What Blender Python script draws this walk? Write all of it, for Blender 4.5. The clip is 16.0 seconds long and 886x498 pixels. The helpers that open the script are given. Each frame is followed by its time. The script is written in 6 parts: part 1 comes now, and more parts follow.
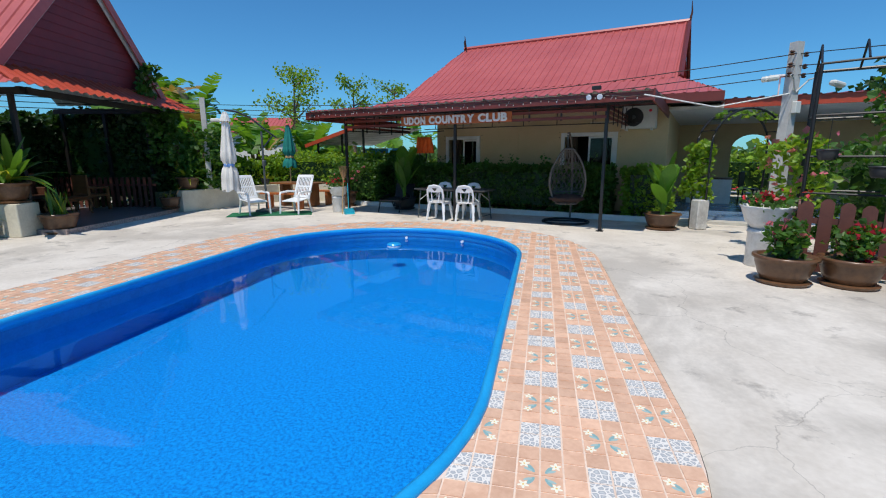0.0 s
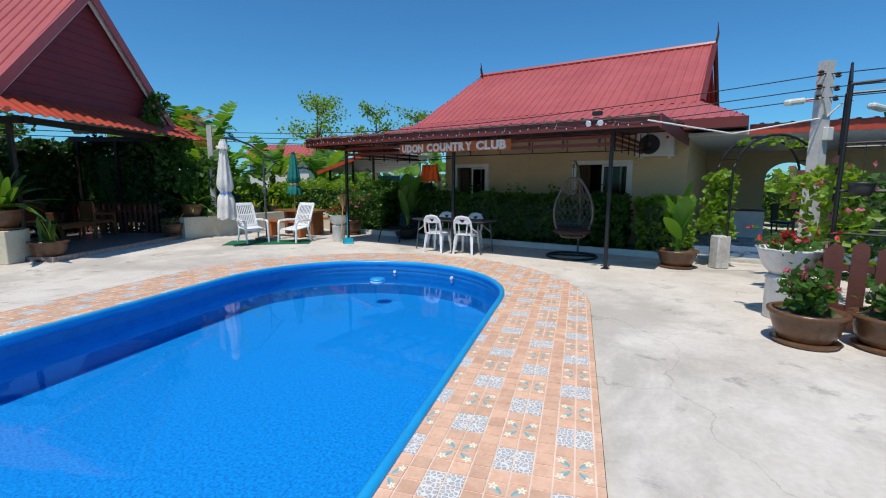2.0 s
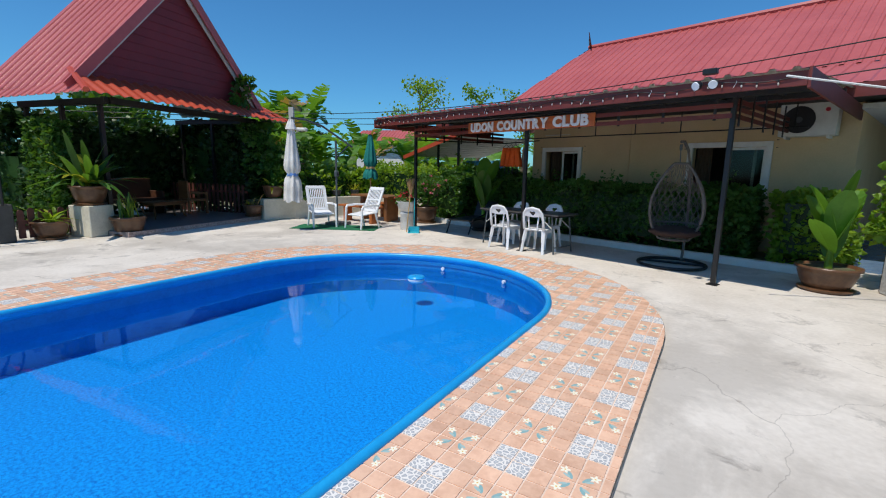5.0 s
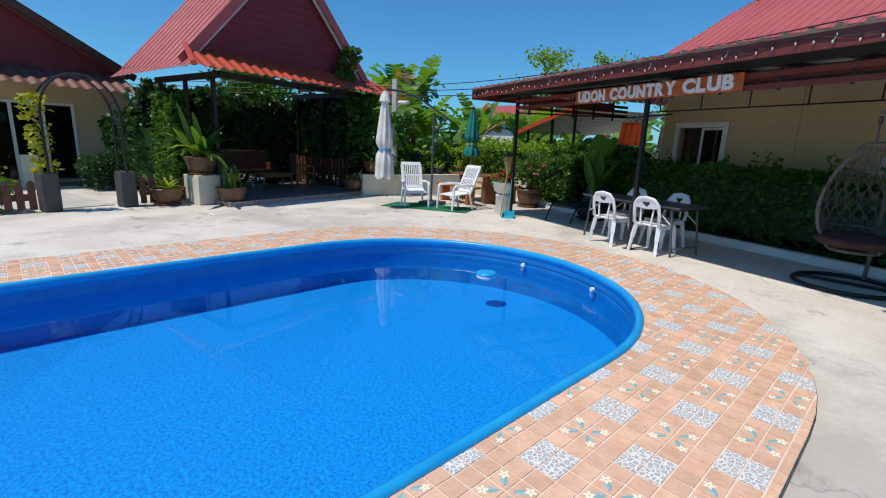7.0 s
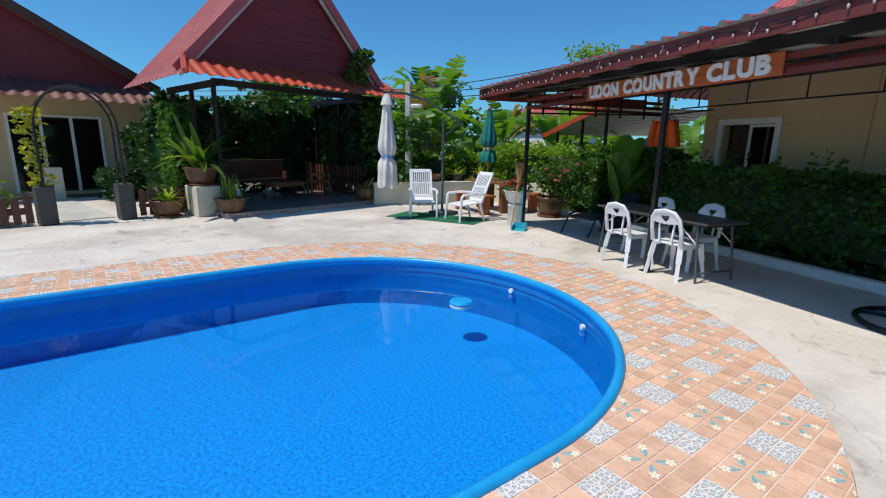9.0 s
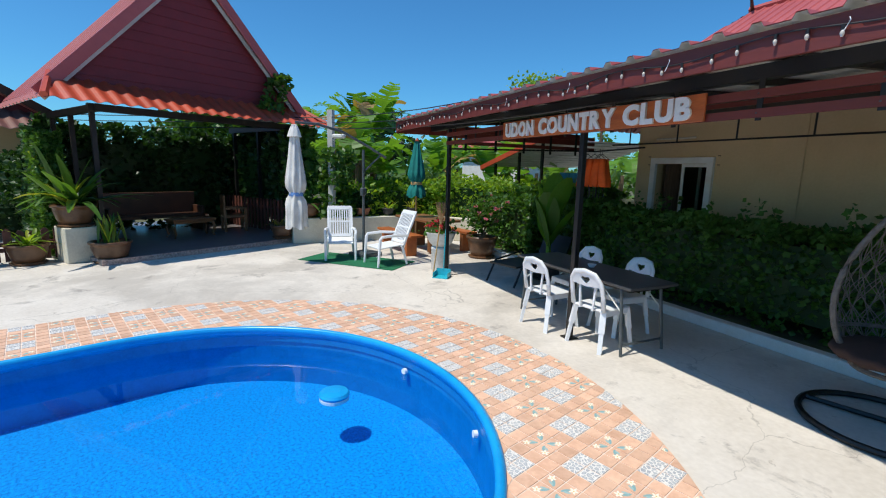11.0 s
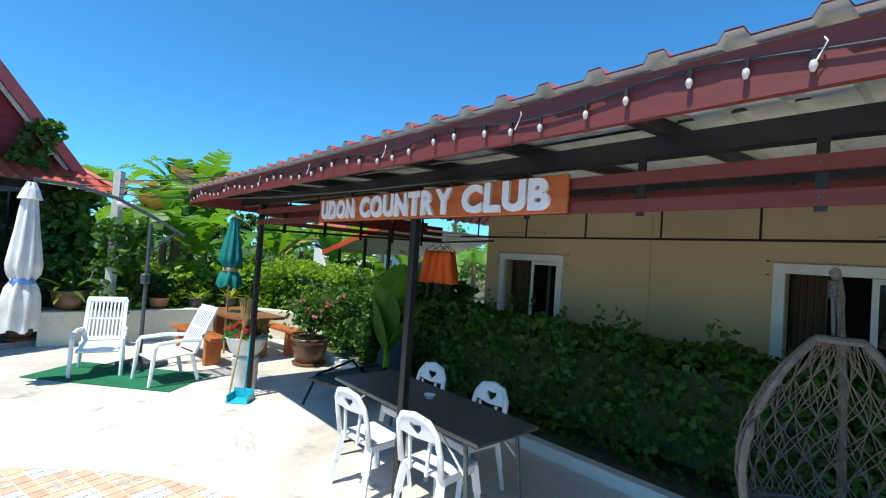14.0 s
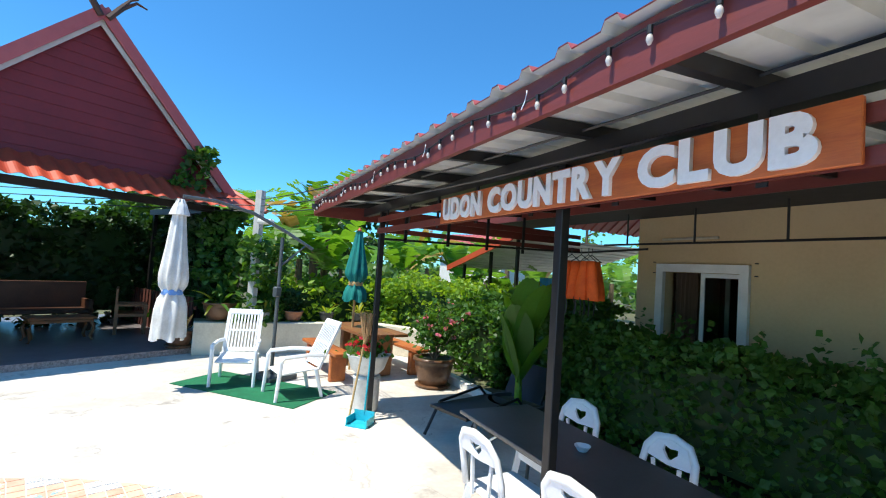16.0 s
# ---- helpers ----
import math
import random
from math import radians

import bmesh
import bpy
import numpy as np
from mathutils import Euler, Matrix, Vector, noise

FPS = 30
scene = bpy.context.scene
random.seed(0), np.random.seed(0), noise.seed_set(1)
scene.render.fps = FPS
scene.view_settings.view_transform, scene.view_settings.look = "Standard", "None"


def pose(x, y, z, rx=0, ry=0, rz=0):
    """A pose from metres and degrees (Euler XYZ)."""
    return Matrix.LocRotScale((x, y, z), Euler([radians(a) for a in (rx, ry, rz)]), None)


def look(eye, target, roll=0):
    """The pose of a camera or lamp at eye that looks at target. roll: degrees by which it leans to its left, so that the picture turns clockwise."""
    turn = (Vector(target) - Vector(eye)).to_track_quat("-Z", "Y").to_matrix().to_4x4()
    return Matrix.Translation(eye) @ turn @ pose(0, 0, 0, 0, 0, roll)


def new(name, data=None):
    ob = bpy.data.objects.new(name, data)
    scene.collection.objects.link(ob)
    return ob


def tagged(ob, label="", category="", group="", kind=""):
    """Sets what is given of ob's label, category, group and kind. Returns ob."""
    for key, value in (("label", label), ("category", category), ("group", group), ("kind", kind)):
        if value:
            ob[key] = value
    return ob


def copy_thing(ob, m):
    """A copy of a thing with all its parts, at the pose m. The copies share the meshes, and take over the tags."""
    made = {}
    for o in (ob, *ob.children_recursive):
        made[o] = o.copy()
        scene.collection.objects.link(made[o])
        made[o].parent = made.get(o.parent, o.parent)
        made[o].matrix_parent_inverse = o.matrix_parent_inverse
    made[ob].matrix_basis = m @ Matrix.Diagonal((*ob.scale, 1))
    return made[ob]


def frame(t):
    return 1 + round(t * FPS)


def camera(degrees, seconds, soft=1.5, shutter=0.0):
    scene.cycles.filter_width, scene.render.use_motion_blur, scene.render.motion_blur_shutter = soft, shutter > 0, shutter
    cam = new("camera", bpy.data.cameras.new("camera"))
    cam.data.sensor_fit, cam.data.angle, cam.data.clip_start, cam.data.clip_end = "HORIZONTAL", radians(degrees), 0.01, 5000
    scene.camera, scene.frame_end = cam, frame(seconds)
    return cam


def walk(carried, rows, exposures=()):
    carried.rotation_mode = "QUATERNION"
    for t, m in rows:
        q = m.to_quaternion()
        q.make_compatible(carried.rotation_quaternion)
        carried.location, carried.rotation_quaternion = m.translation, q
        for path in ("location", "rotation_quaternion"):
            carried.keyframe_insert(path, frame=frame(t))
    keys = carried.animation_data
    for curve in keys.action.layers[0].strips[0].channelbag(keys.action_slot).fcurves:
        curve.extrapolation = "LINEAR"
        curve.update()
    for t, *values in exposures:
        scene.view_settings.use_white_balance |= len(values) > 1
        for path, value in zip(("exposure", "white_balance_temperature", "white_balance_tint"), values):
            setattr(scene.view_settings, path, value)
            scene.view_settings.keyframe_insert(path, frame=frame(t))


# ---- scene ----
cam = camera(88.0, 16.0, soft=1.1)
PATH = [
    (0, (-0.072, -0.623, 1.497), (-0.093, 1.391, 1.095), -0.1),
    (0.5, (0.147, -0.468, 1.559), (0.143, 1.555, 1.205), 0.3),
    (1, (0.374, -0.329, 1.559), (0.370, 1.701, 1.244), 0.2),
    (1.5, (0.536, -0.122, 1.552), (0.455, 1.907, 1.246), 0.1),
    (2, (0.737, 0.084, 1.578), (0.567, 2.109, 1.285), 0.2),
    (2.5, (1.003, 0.277, 1.592), (0.777, 2.296, 1.295), 0.7),
    (3, (1.139, 0.538, 1.596), (0.900, 2.554, 1.285), 1.1),
    (3.5, (1.263, 0.783, 1.583), (0.960, 2.790, 1.276), 0.7),
    (4, (1.387, 1.023, 1.563), (0.969, 3.010, 1.258), 0.4),
    (6.5, (1.674, 2.596, 1.452), (0.646, 4.315, 0.998), 2.4),
    (7, (1.725, 2.889, 1.499), (0.585, 4.534, 1.041), 2.2),
    (7.5, (1.814, 3.207, 1.519), (0.577, 4.785, 1.069), 1.7),
    (8, (1.910, 3.532, 1.504), (0.601, 5.048, 1.048), 1.6),
    (10.5, (1.955, 5.193, 1.747), (0.633, 6.702, 1.311), 0.7),
    (11, (1.879, 5.505, 1.832), (0.677, 7.133, 1.484), 1.5),
    (11.5, (1.826, 5.811, 1.893), (0.792, 7.567, 1.636), 2.0),
    (12, (1.749, 6.076, 1.926), (0.835, 7.907, 1.754), 2.9),
    (12.5, (1.646, 6.336, 1.947), (0.826, 8.215, 1.834), 3.3),
    (13, (1.628, 6.553, 1.931), (0.860, 8.458, 1.893), 3.5),
    (13.5, (1.576, 6.818, 1.947), (0.837, 8.734, 1.954), 3.9),
    (14, (1.529, 7.080, 1.952), (0.829, 9.010, 2.002), 4.0),
    (14.5, (1.528, 7.295, 1.955), (0.850, 9.232, 2.041), 4.1),
    (15, (1.411, 7.505, 1.941), (0.672, 9.419, 2.040), 4.5),
    (15.5, (1.244, 7.680, 1.887), (0.303, 9.502, 2.009), 4.2),
    (16, (1.086, 7.799, 1.852), (-0.105, 9.471, 1.949), 3.9),
]
walk(cam, [(t, look(eye, target, roll)) for t, eye, target, roll in PATH], ((0, -0.1, 6500, 10), (8, -0.1, 6500, 10), (11, 0.06, 6400, 8), (12.5, 0.42, 6300, 5), (14, 0.64, 6350, 4), (16, 0.78, 6450, 6)))

# ---- sun and sky ----
SUN_AZ, SUN_EL = math.atan2(-0.421, -0.175), radians(65.5)
world = bpy.data.worlds.new("world")
scene.world = world
world.use_nodes = True
wn, wl = world.node_tree.nodes, world.node_tree.links
sky = wn.new("ShaderNodeTexSky")
sky.sky_type, sky.sun_disc = "NISHITA", False
sky.sun_elevation, sky.sun_rotation = SUN_EL, math.pi / 2 - SUN_AZ
sky.air_density, sky.dust_density, sky.ozone_density = 1.0, 0.3, 1.0
deep = wn.new("ShaderNodeMix")
deep.data_type, deep.blend_type = "RGBA", "MULTIPLY"
deep.inputs[0].default_value, deep.inputs[7].default_value = 1.0, (0.40, 0.98, 1.42, 1)
wl.new(sky.outputs[0], deep.inputs[6]), wl.new(deep.outputs[2], wn["Background"].inputs[0])
wn["Background"].inputs[1].default_value = 0.094
sun_data = bpy.data.lights.new("sun", "SUN")
sun_data.energy, sun_data.angle, sun_data.color = 4.1, radians(0.55), (1.0, 0.94, 0.84)
sun = new("sun", sun_data)
toward = Vector((math.cos(SUN_AZ) * math.cos(SUN_EL), math.sin(SUN_AZ) * math.cos(SUN_EL), math.sin(SUN_EL)))
sun.matrix_basis = look(toward * 40, (0, 0, 0))
rng = random.Random(7)
nrng = np.random.default_rng(5)


# ---- materials ----
def mat(name, col, col2=None, rough=0.7, metal=0.0, scale=6.0, bump=0.0, fine=60.0, spec=0.5, vary=0.0, stretch=(1, 1, 1)):
    """A surface of two mixed colours with broad stains, fine grain and relief."""
    m = bpy.data.materials.new(name)
    m.use_nodes = True
    n, l = m.node_tree.nodes, m.node_tree.links
    b = n["Principled BSDF"]
    col2 = col2 or tuple(c * 0.72 for c in col)
    tc = n.new("ShaderNodeTexCoord")
    mp = n.new("ShaderNodeMapping")
    mp.inputs["Scale"].default_value = stretch
    l.new(tc.outputs["Object"], mp.inputs[0])
    a = n.new("ShaderNodeTexNoise")
    a.inputs["Scale"].default_value, a.inputs["Detail"].default_value, a.inputs["Roughness"].default_value = scale, 7, 0.65
    f = n.new("ShaderNodeTexNoise")
    f.inputs["Scale"].default_value, f.inputs["Detail"].default_value = fine, 4
    l.new(mp.outputs[0], a.inputs[0]), l.new(mp.outputs[0], f.inputs[0])
    add = n.new("ShaderNodeMath")
    add.operation = "MULTIPLY_ADD"
    add.inputs[1].default_value, add.inputs[2].default_value = 0.35, -0.17
    l.new(f.outputs[0], add.inputs[0])
    s = n.new("ShaderNodeMath")
    l.new(a.outputs[0], s.inputs[0]), l.new(add.outputs[0], s.inputs[1])
    r = n.new("ShaderNodeValToRGB")
    r.color_ramp.elements[0].position, r.color_ramp.elements[1].position = 0.35, 0.62
    r.color_ramp.elements[0].color, r.color_ramp.elements[1].color = (*col2, 1), (*col, 1)
    l.new(s.outputs[0], r.inputs[0])
    out = r.outputs[0]
    if vary:
        oi, hsv = n.new("ShaderNodeObjectInfo"), n.new("ShaderNodeHueSaturation")
        geo, ad = n.new("ShaderNodeNewGeometry"), n.new("ShaderNodeMath")
        fr = n.new("ShaderNodeMath")
        fr.operation = "FRACT"
        l.new(oi.outputs["Random"], ad.inputs[0]), l.new(geo.outputs["Random Per Island"], ad.inputs[1]), l.new(ad.outputs[0], fr.inputs[0])
        mr = n.new("ShaderNodeMapRange")
        mr.inputs["To Min"].default_value, mr.inputs["To Max"].default_value = 1 - vary, 1 + vary
        l.new(fr.outputs[0], mr.inputs[0]), l.new(mr.outputs[0], hsv.inputs["Value"]), l.new(out, hsv.inputs["Color"])
        out = hsv.outputs[0]
    l.new(out, b.inputs["Base Color"])
    b.inputs["Roughness"].default_value, b.inputs["Metallic"].default_value = rough, metal
    b.inputs["Specular IOR Level"].default_value = spec
    if bump:
        bp = n.new("ShaderNodeBump")
        bp.inputs["Strength"].default_value, bp.inputs["Distance"].default_value = bump, 0.02
        l.new(s.outputs[0], bp.inputs["Height"]), l.new(bp.outputs[0], b.inputs["Normal"])
    return m


def leafmat(name, col, col2, trans=0.35):
    m = mat(name, col, col2, rough=0.45, scale=2.0, fine=25, vary=0.35, spec=0.4)
    n, l = m.node_tree.nodes, m.node_tree.links
    b, o = n["Principled BSDF"], n["Material Output"]
    t, x = n.new("ShaderNodeBsdfTranslucent"), n.new("ShaderNodeMixShader")
    t.inputs[0].default_value = (min(1, col[0] * 1.9), min(1, col[1] * 1.7), col[2] * 0.6, 1)
    x.inputs[0].default_value = trans
    l.new(b.outputs[0], x.inputs[1]), l.new(t.outputs[0], x.inputs[2]), l.new(x.outputs[0], o.inputs[0])
    return m


M = {
    "concrete": mat("concrete_slab", (0.70, 0.645, 0.57), (0.57, 0.515, 0.445), 0.85, scale=0.75, fine=22, bump=0.15),
    "earth": mat("earth", (0.12, 0.13, 0.06), (0.07, 0.06, 0.035), 0.95, scale=0.5, fine=8, bump=0.4),
    "grout": mat("grout", (0.80, 0.66, 0.56), (0.66, 0.52, 0.43), 0.9, scale=3),
    "terracotta": mat("tile_peach", (0.80, 0.51, 0.35), (0.67, 0.40, 0.265), 0.42, scale=7, fine=40, bump=0.06, vary=0.12),
    "slate": mat("slab_edge", (0.45, 0.42, 0.38), None, 0.85, bump=0.3),
    "rail": mat("rim_blue", (0.015, 0.36, 0.74), (0.01, 0.29, 0.66), 0.28, scale=3),
    "roof": mat("roof_red", (0.47, 0.11, 0.10), (0.40, 0.085, 0.078), 0.38, scale=0.7, fine=9, spec=0.5),
    "roofo": mat("roof_orange_red", (0.52, 0.075, 0.03), (0.40, 0.055, 0.025), 0.4, scale=1.2, fine=12),
    "roofb": mat("roof_brown", (0.20, 0.085, 0.065), (0.14, 0.06, 0.05), 0.5, scale=1),
    "under": mat("roof_underside", (0.66, 0.66, 0.60), (0.50, 0.50, 0.45), 0.45, scale=0.8, fine=7),
    "redwood": mat("red_painted_board", (0.17, 0.030, 0.022), (0.13, 0.024, 0.018), 0.5, scale=2.5, fine=50, bump=0.08, stretch=(0.3, 2, 2)),
    "gable": mat("maroon_board", (0.21, 0.022, 0.024), (0.165, 0.018, 0.02), 0.55, scale=1.2, fine=20, bump=0.08),
    "signwood": mat("sign_wood", (0.52, 0.13, 0.028), (0.38, 0.08, 0.02), 0.45, scale=4, fine=70, bump=0.1, stretch=(0.35, 3, 3)),
    "black": mat("black_steel", (0.009, 0.009, 0.010), (0.015, 0.013, 0.012), 0.42, scale=8, fine=40),
    "grey_steel": mat("grey_steel", (0.10, 0.115, 0.12), None, 0.45, 0.3, scale=8),
    "wall": mat("cream_plaster", (0.64, 0.48, 0.27), (0.57, 0.42, 0.235), 0.85, scale=0.7, fine=30, bump=0.06),
    "planter": mat("planter_plaster", (0.68, 0.63, 0.50), (0.54, 0.49, 0.38), 0.85, scale=1.8, fine=30, bump=0.1),
    "white": mat("white_plastic", (0.82, 0.83, 0.84), (0.76, 0.77, 0.78), 0.36, scale=6),
    "frame": mat("white_frame", (0.78, 0.77, 0.73), (0.70, 0.68, 0.63), 0.5, scale=5),
    "letter": mat("white_letter", (0.82, 0.81, 0.80), (0.74, 0.73, 0.72), 0.45, scale=14),
    "clay": mat("brown_glazed_clay", (0.155, 0.075, 0.036), (0.085, 0.04, 0.02), 0.33, scale=5, fine=22, bump=0.12),
    "terra": mat("plain_clay", (0.42, 0.19, 0.10), (0.30, 0.13, 0.07), 0.8, scale=6, bump=0.1),
    "blackpot": mat("black_pot", (0.025, 0.026, 0.028), (0.04, 0.04, 0.04), 0.5),
    "whitepot": mat("white_stoneware", (0.76, 0.74, 0.70), (0.60, 0.57, 0.52), 0.6, scale=5, fine=30, bump=0.1),
    "leaf": leafmat("leaf_green", (0.070, 0.165, 0.024), (0.036, 0.100, 0.016)),
    "leafy": leafmat("leaf_light", (0.21, 0.34, 0.036), (0.10, 0.22, 0.026), 0.45),
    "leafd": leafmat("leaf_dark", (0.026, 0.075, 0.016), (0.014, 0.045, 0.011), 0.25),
    "banana": leafmat("banana_leaf", (0.115, 0.26, 0.035), (0.060, 0.16, 0.022), 0.45),
    "croton": leafmat("yellow_leaf", (0.34, 0.36, 0.035), (0.12, 0.20, 0.03), 0.4),
    "dryleaf": leafmat("dry_leaf", (0.36, 0.25, 0.10), (0.22, 0.14, 0.06), 0.3),
    "flower": leafmat("red_flower", (0.62, 0.035, 0.06), (0.45, 0.02, 0.04), 0.3),
    "pink": leafmat("pink_flower", (0.72, 0.20, 0.28), (0.55, 0.12, 0.2), 0.3),
    "bark": mat("bark", (0.17, 0.12, 0.075), (0.10, 0.075, 0.05), 0.9, scale=6, fine=30, bump=0.5, stretch=(1, 1, 0.25)),
    "wood": mat("varnished_wood", (0.26, 0.105, 0.035), (0.16, 0.06, 0.022), 0.4, scale=3, fine=40, bump=0.08, stretch=(0.3, 2, 2)),
    "darkwood": mat("dark_wood", (0.10, 0.04, 0.02), (0.06, 0.025, 0.014), 0.45, scale=3, fine=40),
    "orangewood": mat("orange_stained_wood", (0.50, 0.15, 0.035), (0.34, 0.09, 0.025), 0.4, scale=3, fine=40, bump=0.1, stretch=(0.4, 2, 2)),
    "fence": mat("brown_fence_board", (0.13, 0.042, 0.028), (0.09, 0.03, 0.022), 0.6, scale=4, fine=40, bump=0.1),
    "canvas": mat("white_canvas", (0.74, 0.72, 0.68), (0.60, 0.575, 0.53), 0.9, scale=4, fine=50, bump=0.2),
    "bluecloth": mat("blue_strap", (0.16, 0.32, 0.66), None, 0.85),
    "teal": mat("teal_canvas", (0.004, 0.20, 0.17), (0.003, 0.14, 0.125), 0.8, scale=4, fine=40, bump=0.2),
    "mat": mat("green_mat", (0.010, 0.15, 0.062), (0.008, 0.11, 0.045), 0.95, scale=5, fine=120, bump=0.5),
    "orange": mat("orange_fabric", (0.86, 0.13, 0.012), (0.70, 0.09, 0.01), 0.75, scale=6, bump=0.2),
    "cyan": mat("turquoise_plastic", (0.03, 0.46, 0.58), None, 0.4),
    "straw": mat("broom_straw", (0.40, 0.24, 0.11), (0.28, 0.16, 0.07), 0.9, scale=12),
    "bamboo": mat("bamboo_stick", (0.55, 0.36, 0.15), None, 0.6, scale=8),
    "tabletop": mat("grey_tabletop", (0.085, 0.082, 0.08), (0.065, 0.063, 0.062), 0.4, scale=2, fine=40),
    "rattan": mat("grey_rattan", (0.165, 0.14, 0.12), (0.095, 0.08, 0.068), 0.55, scale=20, fine=60, bump=0.3),
    "cushion": mat("brown_cushion", (0.06, 0.030, 0.022), (0.045, 0.022, 0.017), 0.9, scale=5, bump=0.2),
    "pillar": mat("weathered_pillar", (0.60, 0.585, 0.55), (0.40, 0.38, 0.35), 0.85, scale=4, fine=30, bump=0.25),
    "darkpillar": mat("dark_pillar", (0.07, 0.07, 0.065), (0.045, 0.045, 0.042), 0.6, scale=4, bump=0.1),
    "pole": mat("concrete_pole", (0.56, 0.55, 0.52), (0.44, 0.43, 0.40), 0.85, scale=3, fine=30, bump=0.15),
    "ac": mat("ac_casing", (0.68, 0.68, 0.63), (0.60, 0.60, 0.55), 0.5),
    "bulb": mat("frosted_bulb", (0.66, 0.58, 0.50), None, 0.25),
    "bluetile": mat("blue_floor_tile", (0.16, 0.25, 0.38), (0.10, 0.17, 0.29), 0.25, scale=5),
    "greytile": mat("grey_floor_tile", (0.20, 0.18, 0.185), (0.145, 0.13, 0.135), 0.3, scale=4),
    "mosaic": mat("mosaic_edge", (0.55, 0.40, 0.34), (0.25, 0.17, 0.15), 0.5, scale=26, fine=60),
    # near-black that paints the shade of unlit rooms and of the front eave
    "room": mat("painted_shade", (0.05, 0.045, 0.04), None, 0.9),
    "curtain": mat("brown_curtain", (0.16, 0.10, 0.06), (0.10, 0.06, 0.04), 0.9, scale=6, stretch=(3, 3, 0.2)),
    "path": mat("path_slab", (0.55, 0.53, 0.48), None, 0.85, scale=2, bump=0.1),
    "tarp": mat("blue_tarp", (0.10, 0.42, 0.70), None, 0.6),
    "distant": leafmat("distant_green", (0.10, 0.19, 0.045), (0.06, 0.13, 0.03)),
}


def glassmat(name, tint, rough=0.03):
    """A see-through sheet that mirrors more at a flat angle."""
    m = bpy.data.materials.new(name)
    m.use_nodes = True
    n, l = m.node_tree.nodes, m.node_tree.links
    n.remove(n["Principled BSDF"])
    t, g, x, fr = n.new("ShaderNodeBsdfTransparent"), n.new("ShaderNodeBsdfGlossy"), n.new("ShaderNodeMixShader"), n.new("ShaderNodeFresnel")
    t.inputs[0].default_value, g.inputs["Roughness"].default_value, fr.inputs[0].default_value = (*tint, 1), rough, 1.33
    l.new(fr.outputs[0], x.inputs[0]), l.new(t.outputs[0], x.inputs[1]), l.new(g.outputs[0], x.inputs[2]), l.new(x.outputs[0], n["Material Output"].inputs[0])
    return m, n, l, g, fr


M["glass"] = glassmat("window_glass", (0.55, 0.6, 0.58))[0]
wm, n_, l_, g_, f_ = glassmat("pool_water", (0.72, 0.93, 0.99), 0.02)
wv, bp_ = n_.new("ShaderNodeTexNoise"), n_.new("ShaderNodeBump")
wv.inputs["Scale"].default_value, wv.inputs["Detail"].default_value = 2.2, 3
bp_.inputs["Strength"].default_value, bp_.inputs["Distance"].default_value = 0.12, 0.02
tc_ = n_.new("ShaderNodeTexCoord")
l_.new(tc_.outputs["Object"], wv.inputs[0]), l_.new(wv.outputs[0], bp_.inputs["Height"]), l_.new(bp_.outputs[0], g_.inputs["Normal"]), l_.new(bp_.outputs[0], f_.inputs["Normal"])
M["water"] = wm
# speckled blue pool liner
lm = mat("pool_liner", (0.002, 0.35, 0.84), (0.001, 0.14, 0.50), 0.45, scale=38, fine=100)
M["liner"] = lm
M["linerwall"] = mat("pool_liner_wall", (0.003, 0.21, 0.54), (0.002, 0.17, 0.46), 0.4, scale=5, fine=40)


